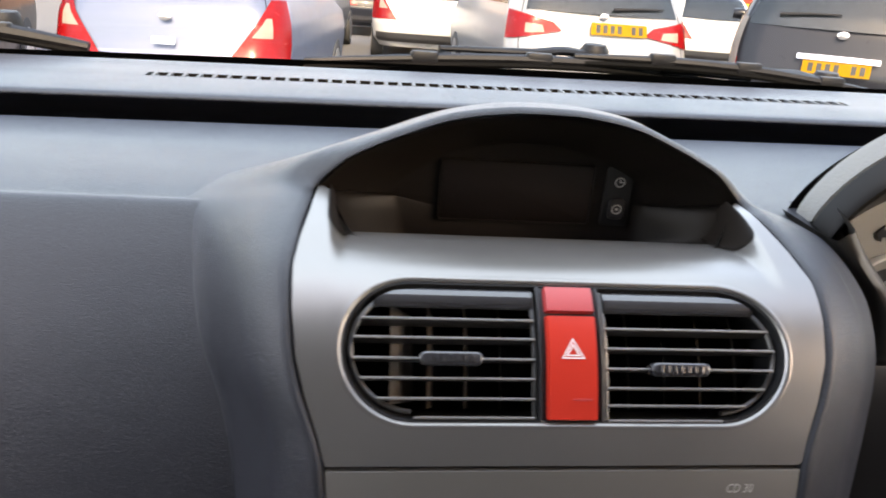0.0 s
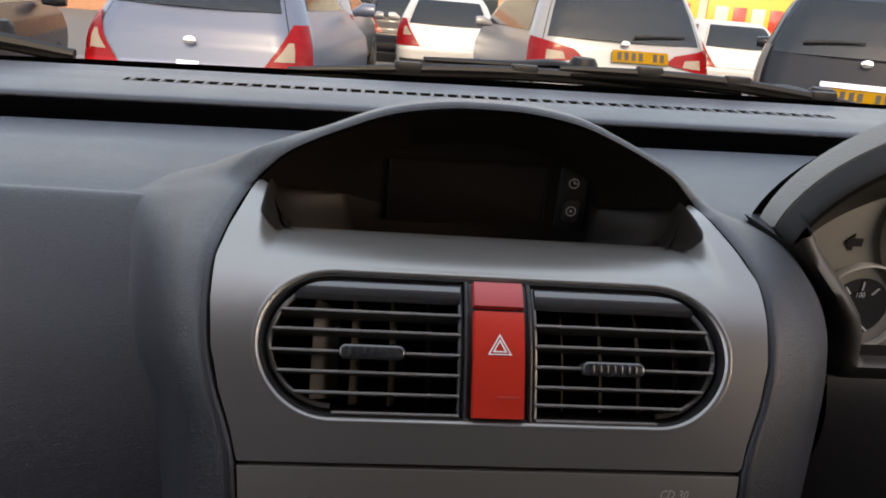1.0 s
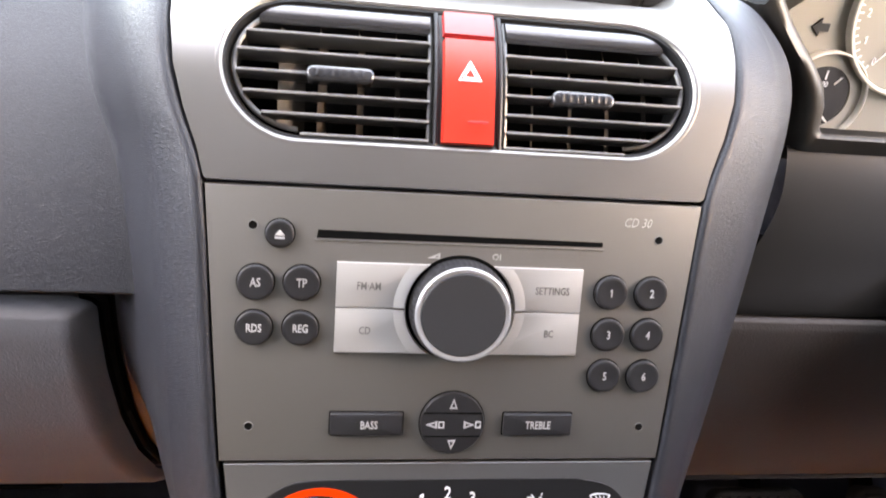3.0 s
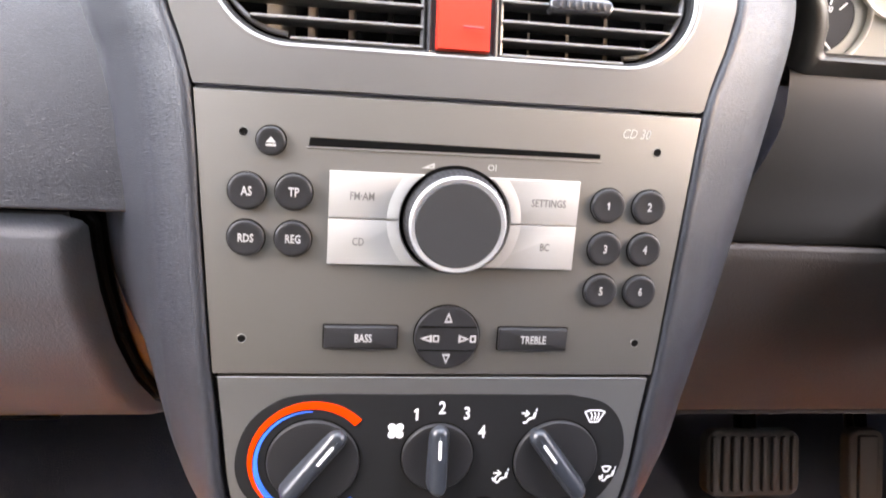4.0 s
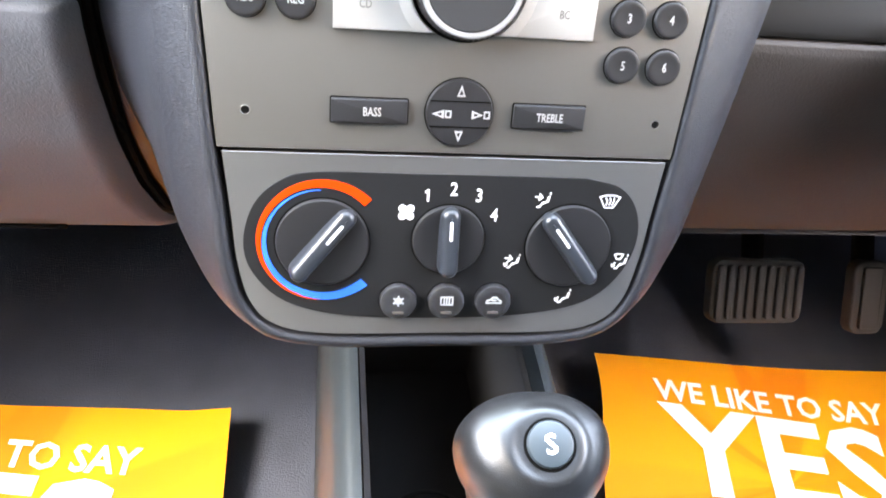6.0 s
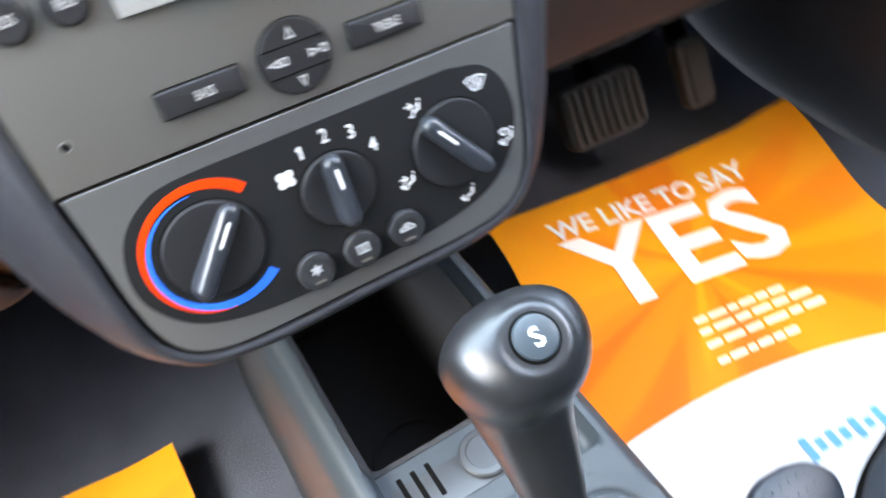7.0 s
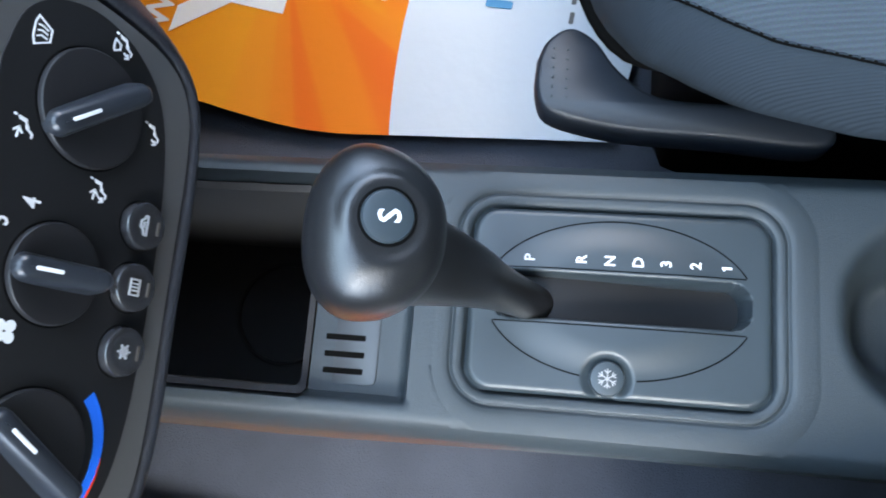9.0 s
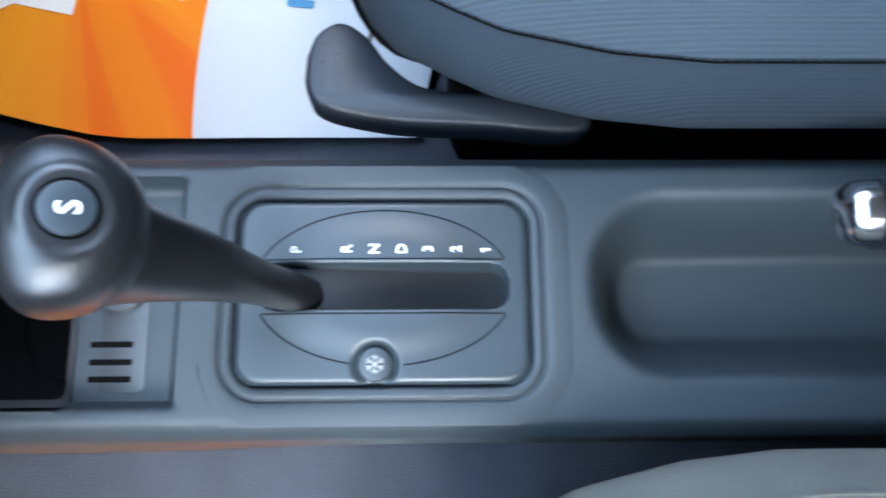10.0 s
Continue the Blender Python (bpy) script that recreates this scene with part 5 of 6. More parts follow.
# lid with slits at the foot of the tray
SM = Matrix.Translation((0, 0, 0.6385))
lid = part("slotted_lid", slab(rrect(0.078, 0.0350, 0.0045, 0.0160, 0.1720), -0.002, 0.0012, 0.0006), LID, console, "grey lid with three slits", m=SM)
part("lid_gap", slab(rrect(0.0802, 0.0372, 0.0056, 0.0160, 0.1720), -0.003, 0.0003, 0.0001, 1), GAP, console, m=SM)
for x in (0.0025, -0.0068, -0.0157):
    part("slit", slab(rrect(0.0032, 0.0225, 0.0007, x, 0.1735, 3), 0.0, 0.00135, 0.00005, 1), GAP, lid, m=SM)
part("socket_cap", lathe([(0.0150, 0.0), (0.0150, 0.0045), (0.0140, 0.0055), (0.0110, 0.0058), (0.0105, 0.0050), (0.0002, 0.0050)], 40, 0.0340, 0.1705), LID, lid, "round socket cap", m=SM)

# ---------------------------------------------------------------- gear selector

selector = thing("gear_selector", (0.029, 0.03, CZ - 0.008), "automatic gear selector with black lever and lettered gate plate", "gear selector")
PX0, PX1, PY0, PY1 = -0.0200, 0.0770, -0.0460, 0.1065


def plate_top(x, y):
    d = sd_rrect(x, y, PX0, PX1, PY0, PY1, 0.014)
    z = CZ + 0.0006 - 0.0035 * (1 - math.sqrt(max(0, 1 - max(0, 1 + d / 0.004) ** 2)))
    g = sd_rrect(x, y, 0.0190, 0.0420, -0.0350, 0.0945, 0.009)
    ell = math.hypot((x - 0.0305) / 0.0410, (y - 0.0300) / 0.0680)
    z += 0.0028 * sm(1.0, 0.55, ell)
    z -= 0.0320 * sm(0.0006, -0.0012, g)
    r = math.hypot(x + 0.0098, y - 0.0338)
    z -= 0.0030 * sm(0.0135, 0.0085, r)
    return z


part("gate_plate", grid_mesh(98, 153, lambda u, v: (PX0 + (PX1 - PX0) * u, PY0 + (PY1 - PY0) * v, plate_top(PX0 + (PX1 - PX0) * u, PY0 + (PY1 - PY0) * v))), PLATE, selector, "blue-grey plate with a long slot", angle=70)
for sgn in (-1, 1):
    line = []
    for i in range(61):
        a = math.pi * (i / 60)
        x, y = 0.0305 + sgn * 0.0410 * math.sin(a), 0.0300 + 0.0680 * math.cos(a)
        if abs(x - 0.0305) > 0.0140 and math.hypot(x + 0.0098, y - 0.0338) > 0.0120:
            line.append((x, y, plate_top(x, y) + 0.0001))
    if sgn < 0:
        part("plate_line", sweep([p for p in line if p[1] > 0.034], 0.00035, 6), GAP, selector)
        part("plate_line", sweep([p for p in line if p[1] < 0.034], 0.00035, 6), GAP, selector)
    else:
        part("plate_line", sweep(line, 0.00035, 6), GAP, selector)
    x = 0.0305 + sgn * 0.0143
    part("plate_line", sweep([(x, -0.033 + 0.126 * i / 20, plate_top(x, -0.033 + 0.126 * i / 20) + 0.0001) for i in range(21)], 0.0003, 6), GAP, selector)
for text, y in (("P", 0.0755), ("R", 0.0490), ("N", 0.0345), ("D", 0.0203), ("3", 0.0065), ("2", -0.0082), ("1", -0.0235)):
    lettering(text, 0.0076, Matrix.Translation((0.0500, y, plate_top(0.0500, y) + 0.0003)), PRINT, selector, name="gear_letter", bold=0.00012)
part("slot_shutter", grid_mesh(2, 16, lambda u, v: (0.0180 + 0.025 * u, -0.0355 + 0.131 * v, CZ - 0.0090 - 0.0135 * sm(0.85, 0.0, v))), BUTTON, selector)
part("slot_well", box(0.0180, 0.0430, -0.036, 0.0955, CZ - 0.0300, CZ - 0.0250, 0.001), GAP, selector)
snow = part("winter_button", lathe([(0.0088, -0.006), (0.0088, 0.0010), (0.0082, 0.0018), (0.0060, 0.0022), (0.0002, 0.0024)], 40), PLATE, selector, "round winter mode button", m=Matrix.Translation((-0.0098, 0.0338, CZ + 0.0012)))
bm = bmesh.new()
for i in range(6):
    a = radians(60 * i)
    for (x0, y0, x1, y1) in ((0, 0, 0.0046, 0), (0.0028, 0, 0.0040, 0.0013), (0.0028, 0, 0.0040, -0.0013)):
        p, q = Vector((x0, y0)), Vector((x1, y1))
        d = (q - p).normalized() * 0.0003
        nrm = Vector((-d.y, d.x))
        c = [(p - d + nrm), (p - d - nrm), (q + d - nrm), (q + d + nrm)]
        slab([(v.x * math.cos(a) - v.y * math.sin(a), v.x * math.sin(a) + v.y * math.cos(a)) for v in c], 0.001, 0.0026, 0.00003, 1, bm)
part("snowflake_mark", bm, RPRINT, snow, m=Matrix.Translation((-0.0098, 0.0338, CZ + 0.0012)))

BASE, TOP = Vector((0.0275, 0.0715, 0.640)), Vector((0.0260, 0.1245, 0.799))
AX = (TOP - BASE).normalized()
BUTTON_AT = Vector((0.0270, 0.1185, 0.8150))
BN = Vector((-0.05, -0.42, 0.90)).normalized()
secs = [(0.0, 0.0098, 0.0098), (0.30, 0.0110, 0.0108), (0.52, 0.0142, 0.0138), (0.68, 0.0182, 0.0174), (0.79, 0.0222, 0.0203), (0.865, 0.0248, 0.0216), (0.915, 0.0280, 0.0228), (0.957, 0.0300, 0.0242), (1.00, 0.0300, 0.0243), (1.05, 0.0282, 0.0230), (1.09, 0.0240, 0.0198), (1.118, 0.0165, 0.0140), (1.128, 0.0090, 0.0075), (1.130, 0.0004, 0.0004)]
vx = Vector((1, 0, 0))
ctr = cat([(t, a, b) for t, a, b in secs], 8)
loops, at, was = [], BASE.copy(), 0.0
for q in ctr:
    w = sm(0.48, 0.96, q.x)
    axis = AX.lerp(BN, 0.85 * sm(0.68, 0.98, q.x)).normalized()
    at = at + axis * ((q.x - was) * (TOP - BASE).length)
    was = q.x
    vy = axis.cross(vx).normalized()
    e = 1.0 - 0.12 * w
    lp = []
    for i in range(96):
        c, s = math.cos(2 * math.pi * i / 96), math.sin(2 * math.pi * i / 96)
        lp.append(at + Vector((0.001, 0.0185, 0)) * w + vx * q.y * (1.0 + w * (0.05 - 0.17 * sm(0.5, -1.0, s))) * math.copysign(abs(c) ** e, c) + vy * q.z * math.copysign(abs(s) ** e, s))
    loops.append(lp)


def over_button(p):
    h = (p - BUTTON_AT).dot(BN)
    return h, (p - BUTTON_AT - BN * h).length


CROWN = max(over_button(p)[0] for lp in loops for p in lp if over_button(p)[1] < 0.005)
for lp in loops:
    for k, p in enumerate(lp):
        h, r = over_button(p)
        if h > CROWN - 0.016:
            lp[k] = p + BN * ((CROWN - 0.0015 - h) * sm(0.0164, 0.0112, r))
lever = part("lever", loops_mesh(loops, True, True, True), LEVER, selector, "black lever with rounded knob", angle=60)
bx = Vector((1, 0, 0)) - BN * BN.x
bx.normalize()
by = BN.cross(bx)
BM = Matrix.Translation(BUTTON_AT + BN * (CROWN - 0.0016)) @ Matrix((bx, by, BN)).transposed().to_4x4()
part("button_gap", slab(circle(0.0097, 0, 0, 40), -0.004, 0.0006, 0.0001, 1), GAP, lever, m=BM.copy())
sb = part("sport_button", lathe([(0.0087, -0.004), (0.0087, 0.0012), (0.0082, 0.0019), (0.0062, 0.0024), (0.0002, 0.0026)], 40), PLATE, lever, "round button lettered S", m=BM.copy())
lettering("S", 0.0104, BM @ Matrix.Translation((0, -0.0006, 0.0026)) @ Matrix.Rotation(radians(6), 4, 'Z'), PRINT, lever, name="letter_mark", bold=0.00016)
part("release_tab", slab(rrect(0.022, 0.012, 0.005), -0.004, 0.003, 0.002), LEVER, lever, m=Matrix.Translation((0.017, 0.142, 0.766)) @ Matrix.Rotation(radians(-75), 4, 'X'))

# handbrake
brake = thing("handbrake", (0.052, -0.30, 0.64), "handbrake lever with chrome push button in the console recess", "handbrake")
part("lever", sweep([(0.052, -0.196, 0.716), (0.052, -0.215, 0.715), (0.050, -0.30, 0.705), (0.045, -0.42, 0.690), (0.040, -0.55, 0.66)], [0.0165, 0.0190, 0.0200, 0.0190, 0.0150], 20), DASH, brake)
part("push_button", lathe([(0.0150, 0.0), (0.0150, 0.006), (0.0140, 0.010), (0.0110, 0.0135), (0.006, 0.0155), (0.0003, 0.0160)], 40), CHROME, brake, "domed chrome push button", m=Matrix.Translation((0.0525, -0.194, 0.7165)) @ Matrix.Rotation(radians(82), 4, 'X') @ Matrix.Rotation(radians(180), 4, 'X'))

# ---------------------------------------------------------------- pedals


def pedal(name, x0, x1, z0, z1, y, label, ridges, tilt=32):
    p = thing(name, ((x0 + x1) / 2, y, z0), label, "pedal", "pedals")
    m = Matrix.Translation(((x0 + x1) / 2, y, (z0 + z1) / 2)) @ Matrix.Rotation(radians(90 - tilt), 4, 'X')
    w, h = x1 - x0, (z1 - z0) * 0.80
    pad = part("pad", slab(rrect(w, h, 0.012), -0.010, 0.004, 0.003), RUBBER, p, m=m)
    for i in range(ridges):
        u = -w / 2 + w * (i + 0.7) / (ridges + 0.4)
        part("ridge", slab(rrect(w / ridges * 0.55, h * 0.84, 0.0025, u, 0, 3), 0.003, 0.0075, 0.0015), RUBBER, pad, m=m)
    part("arm", sweep([((x0 + x1) / 2, y + 0.012, (z0 + z1) / 2), ((x0 + x1) / 2, y + 0.06, (z0 + z1) / 2 + 0.06), ((x0 + x1) / 2, y + 0.12, (z0 + z1) / 2 + 0.22)], 0.011, 8), GAP, p)


pedal("brake_pedal", 0.318, 0.416, 0.522, 0.602, 0.460, "worn ribbed rubber brake pedal", 9)
pedal("accelerator_pedal", 0.484, 0.524, 0.495, 0.592, 0.470, "narrow rubber accelerator pedal", 1)

# ---------------------------------------------------------------- paper floor mats


def paper_material(name, cx, cy, rad):
    m = bpy.data.materials.new(name)
    m.use_nodes = True
    nt = m.node_tree
    b = nt.nodes["Principled BSDF"]
    b.inputs["Roughness"].default_value = 0.6
    b.inputs["Specular IOR Level"].default_value = 0.2
    tc = nt.nodes.new("ShaderNodeTexCoord")
    sep = nt.nodes.new("ShaderNodeSeparateXYZ")
    nt.links.new(tc.outputs["Object"], sep.inputs[0])

    def math_node(op, a, bb=None):
        nd = nt.nodes.new("ShaderNodeMath")
        nd.operation = op
        for i, v in enumerate((a, bb)):
            if v is None:
                continue
            if isinstance(v, (int, float)):
                nd.inputs[i].default_value = v
            else:
                nt.links.new(v, nd.inputs[i])
        return nd.outputs[0]
    x, y = math_node('SUBTRACT', sep.outputs[0], cx), math_node('SUBTRACT', sep.outputs[1], cy)
    x2, y2 = math_node('SUBTRACT', sep.outputs[0], cx + 0.18), math_node('SUBTRACT', sep.outputs[1], cy + 0.86)
    ang = math_node('ARCTAN2', x2, y2)
    dist = math_node('SQRT', math_node('ADD', math_node('MULTIPLY', x, x), math_node('MULTIPLY', y, y)))
    comb = nt.nodes.new("ShaderNodeCombineXYZ")
    nt.links.new(math_node('MULTIPLY', ang, 1.0), comb.inputs[0])
    nt.links.new(math_node('MULTIPLY', dist, 0.15), comb.inputs[1])
    ns = nt.nodes.new("ShaderNodeTexNoise")
    ns.inputs["Scale"].default_value = 1.9
    ns.inputs["Detail"].default_value = 1.2
    nt.links.new(comb.outputs[0], ns.inputs["Vector"])
    ramp = nt.nodes.new("ShaderNodeValToRGB")
    els = ramp.color_ramp.elements
    els[0].position, els[0].color = 0.36, (0.82, 0.129, 0.006, 1)
    els[1].position, els[1].color = 0.68, (0.84, 0.298, 0.010, 1)
    for at, c in ((0.42, (0.82, 0.150, 0.006, 1)), (0.445, (0.83, 0.192, 0.007, 1)), (0.56, (0.83, 0.218, 0.008, 1)), (0.585, (0.84, 0.261, 0.010, 1))):
        els.new(at).color = c
    far = math_node('MULTIPLY', math_node('SUBTRACT', dist, rad + 0.10), 0.9)
    nt.links.new(math_node('ADD', ns.outputs["Fac"], far), ramp.inputs[0])
    edge = math_node('LESS_THAN', dist, rad)
    mix = nt.nodes.new("ShaderNodeMix")
    mix.data_type = 'RGBA'
    nt.links.new(edge, mix.inputs["Factor"])
    nt.links.new(ramp.outputs["Color"], mix.inputs["A"])
    mix.inputs["B"].default_value = (0.59, 0.62, 0.65, 1)
    nt.links.new(mix.outputs["Result"], b.inputs["Base Color"])
    fib = nt.nodes.new("ShaderNodeTexNoise")
    fib.inputs["Scale"].default_value = 60
    nt.links.new(tc.outputs["Object"], fib.inputs["Vector"])
    bp = nt.nodes.new("ShaderNodeBump")
    bp.inputs["Strength"].default_value, bp.inputs["Distance"].default_value = 0.2, 0.002
    nt.links.new(fib.outputs["Fac"], bp.inputs["Height"])
    nt.links.new(bp.outputs["Normal"], b.inputs["Normal"])
    return m


INKWHITE = material("white_ink", (0.82, 0.82, 0.82), 0.55, mottle=0.01)
INKPALE = material("pale_orange_ink", (0.85, 0.62, 0.48), 0.55, mottle=0.02)
INKBLUE = material("blue_ink", (0.02, 0.22, 0.42), 0.55, mottle=0.02)


def paper_mat(dx, dy, flare, label):
    mat = thing("paper_floor_mat", (0.44 + dx, 0.28, 0.378), label, "paper mat", "paper floor mats")

    def surf(x, y):
        z = 0.3850 + 0.030 * sm(0.30, 0.54, y) + 0.004 * math.sin(x * 14 + y * 9) * sm(0.1, 0.4, y)
        z += 0.012 * sm(0.60, 0.68, x - dx)
        return z

    def xy(u, v):
        near = 0.017 - 0.095 * u
        y = near + (0.508 - 0.036 * u - near) * v + dy
        x0, x1 = 0.215 + 0.034 * sm(0.5, 1.0, v), 0.655 + flare * sm(0.62, 1.0, v)
        return x0 + (x1 - x0) * u + dx, y
    rows = []
    for k in range(49):
        top = [Vector((*xy(i / 48, k / 48), surf(*xy(i / 48, k / 48)))) for i in range(49)]
        rows.append(top + [p - Vector((0, 0, 0.0007)) for p in top[::-1]])
    bm = loops_mesh(rows, True, True, True)
    part("sheet", bm, paper_material("printed_paper", 0.2468 + dx, -0.5110 + dy, 0.7338), mat, "orange and white printed paper sheet", angle=70)

    def ink(name, bm, mt, x, y, turn=-7.5):
        me_m = Matrix.Translation((x + dx, y + dy, 0)) @ Matrix.Rotation(radians(turn), 4, 'Z')
        bm.transform(me_m)
        for v in bm.verts:
            v.co.z = surf(v.co.x, v.co.y) + 0.0012 + v.co.z
        return part(name, bm, mt, mat)

    def words(text, size, mt, x, y, wide, bold, name, turn=-7.5):
        o = lettering(text, size, Matrix.Identity(4), mt, mat, name=name, wide=wide, bold=bold, depth=0.0001)
        bm = bmesh.new()
        bm.from_mesh(o.data)
        bmesh.ops.subdivide_edges(bm, edges=[e for e in bm.edges if e.calc_length() > 0.02], cuts=2)
        bm.transform(Matrix.Translation((x + dx, y + dy, 0)) @ Matrix.Rotation(radians(turn), 4, 'Z'))
        for v in bm.verts:
            v.co.z = surf(v.co.x, v.co.y) + 0.0012 + v.co.z
        bm.to_mesh(o.data)
        bm.free()
    words("WE LIKE TO SAY", 0.0360, INKWHITE, 0.440, 0.442, 1.0, 0.0008, "headline_lettering")
    words("YES", 0.1380, INKWHITE, 0.4285, 0.370, 1.17, 0.0032, "large_lettering", -8.5)
    for i, w in enumerate((0.112, 0.140, 0.146, 0.098)):
        x = -w / 2
        for k in range(6):
            ww = w * (0.13, 0.19, 0.10, 0.17, 0.12, 0.16)[(k + 2 * i) % 6]
            ink("text_bar", slab(rrect(ww, 0.0066, 0.002, x + ww / 2, 0, 3), 0.0, 0.0003, 0.0001, 1), INKPALE, (0.422, 0.430, 0.428, 0.400)[i], 0.281 - 0.0160 * i, -8.5)
            x += ww + w * 0.026
    for k in range(9):
        h = (0.026, 0.015, 0.020, 0.015, 0.024, 0.013, 0.026, 0.015, 0.022)[k]
        ink("blue_text_bar", slab(rrect(0.0085, h, 0.002, 0, 0, 3), 0.0, 0.0003, 0.0001, 1), INKBLUE, 0.350 + 0.0135 * k, 0.127 - 0.0022 * k)
    for k in range(4):
        ink("grey_text_bar", slab(rrect(0.012, 0.0045, 0.001, 0, 0, 2), 0.0, 0.0003, 0.0001, 1), GREYPRINT, 0.296 + 0.020 * k, 0.062 - 0.002 * k)


paper_mat(0.0, 0.0, 0.035, "orange and white printed paper mat on the driver's floor")
paper_mat(-0.80, -0.029, 0.0, "orange and white printed paper mat on the passenger's floor")

# ---------------------------------------------------------------- seats


def seat(cx, front, top_cloth, side_cloth, group_label):
    st = thing("upholstered_chair", (cx, -0.2, 0.40), group_label, "car seat", "front seats")
    W = 0.245

    def cushion(u, v):
        x = 2 * u - 1
        y = front - 0.52 * v
        narrow = interp([(0.0, 0.16), (0.004, 0.33), (0.012, 0.48), (0.024, 0.60), (0.045, 0.71), (0.075, 0.808), (0.13, 0.886), (0.175, 0.932), (0.27, 0.98), (0.36, 1.0)], v)
        roll = math.sqrt(max(0.0, 1 - (1 - min(1, v / 0.14)) ** 2))
        s = abs(x)
        a = max(0.0, (s - 0.72) / 0.28) * math.pi * 0.72
        lat = s / 0.72 * 0.86 if s < 0.72 else 0.86 + 0.14 * math.sin(min(a, math.pi / 2)) - 0.10 * max(0.0, math.sin(a - math.pi / 2)) * (a > math.pi / 2)
        top = 0.655 + 0.070 * roll + 0.018 * math.exp(-((s - 0.62) / 0.14) ** 2) * roll
        z = top - (0.045 * (1 - math.cos(a)) if s > 0.72 else 0) - 0.004 * math.exp(-((s - 0.66) / 0.012) ** 2)
        return (cx + math.copysign(lat, x) * W * narrow, y, z)
    part("cushion", grid_mesh(90, 70, cushion), side_cloth, st, "blue-grey ribbed fabric cushion", angle=80)
    part("top_panel", grid_mesh(70, 60, lambda u, v: Vector(cushion(0.1060 + 0.788 * u, 0.022 + 0.978 * v)) + Vector((0, 0, 0.0012))), top_cloth, st, "woven fabric top panel", angle=80)
    for u in (0.1055, 0.8945):
        line = [Vector(cushion(u, 0.022 + 0.9 * i / 90)) + Vector((0, 0, 0.0012)) for i in range(91)]
        seam = part("seam", sweep(line, 0.0011, 6), GAP if cx > 0 else side_cloth, st, "stitched seam")
        if abs(line[0].x) < abs(cx):
            for p, q in zip(line[2:60], line[3:61]):
                d = (q - p) * 0.42
                part("stitch", sweep([p + Vector((0, 0, 0.0012)), p + d + Vector((0, 0, 0.0016)), p + d * 1.6 + Vector((0, 0, 0.0010))], 0.0005, 5), side_cloth, seam)

    # near-black base and rails also stand in for shade under the seat
    part("base", box(cx - 0.185, cx + 0.185, front - 0.50, front - 0.072, 0.42, 0.640, 0.02), GAP, st, "dark seat base")
    for s in ((-1, 1) if cx > 0 else (-1,)):
        part("rail", box(cx + s * 0.212 - 0.026, cx + s * 0.212 + 0.026, front - 0.56, front - 0.075, 0.375, 0.450, 0.006), GAP, st, "black steel seat rail")
    part("backrest", loops_mesh([[Vector((cx + (0.24 * k) * math.cos(t * math.pi / 10), front - 0.50 - 0.09 - (z - 0.62) * 0.35 + 0.06 * math.sin(t * math.pi / 10), z)) for t in range(20)] for z, k in ((0.60, 0.9), (0.65, 1.0), (0.95, 1.0), (1.15, 0.85), (1.20, 0.6))], True, True, True), side_cloth, st, angle=70)
    return st


seat_driver = seat(0.352, 0.062, FABRIC, FABRIC2, "blue-grey fabric driver's seat")
seat_passenger = seat(-0.297, 0.030, FABRIC_LIT, FABRIC_LIT, "grey fabric passenger seat, paled for the window light on it")

# seat adjustment handle of the driver's seat
handle_out = [(0.179, 0.080), (0.193, 0.074), (0.202, 0.060), (0.195, 0.044), (0.178, 0.030), (0.162, 0.006), (0.158, -0.040), (0.155, -0.075), (0.142, -0.094), (0.131, -0.082), (0.135, -0.030), (0.138, 0.027), (0.144, 0.069), (0.158, 0.080)]
hp = [(v.x, v.y) for v in cat([(x, y, 0) for x, y in handle_out + handle_out[:1]], 5)][:-1]
bm = bmesh.new()
ho = []
for z, d in ((0.585, 0.002), (0.590, 0.0), (0.606, 0.0), (0.6105, 0.0015), (0.612, 0.004)):
    ho.append([(x, y, z + 0.010 * sm(0.02, 0.08, y)) for x, y in inset(hp[::-1], d)])
ah = part("adjust_handle", loops_mesh(ho, True, True, True), HANDLE, seat_driver, "blue-grey moulded adjusting handle", angle=50)
for i in range(6):
    for k in range(2):
        part("grip_dot", lathe([(0.0008, 0.0), (0.0008, 0.0003), (0.0004, 0.0005)], 8, 0.155 + 0.0062 * i, 0.070 - 0.0085 * k), CONSOLE, ah, m=Matrix.Translation((0, 0, 0.6215 - 0.002 * k)))
part("slide_bar", sweep(smooth_curve([(0.50, 0.076, 0.590), (0.36, 0.076, 0.596), (0.300, 0.070, 0.600), (0.262, 0.060, 0.602), (0.233, 0.052, 0.603), (0.212, 0.043, 0.604), (0.196, 0.030, 0.604), (0.188, 0.010, 0.602), (0.190, -0.04, 0.590), (0.200, -0.09, 0.570)], 40), 0.0056, 10), GAP, seat_driver, "black metal slide bar")

# ---------------------------------------------------------------- cabin shell


def panel(name, bm, mat, label, category="trim"):
    return single(name, bm, mat, label, category, kind="structure")


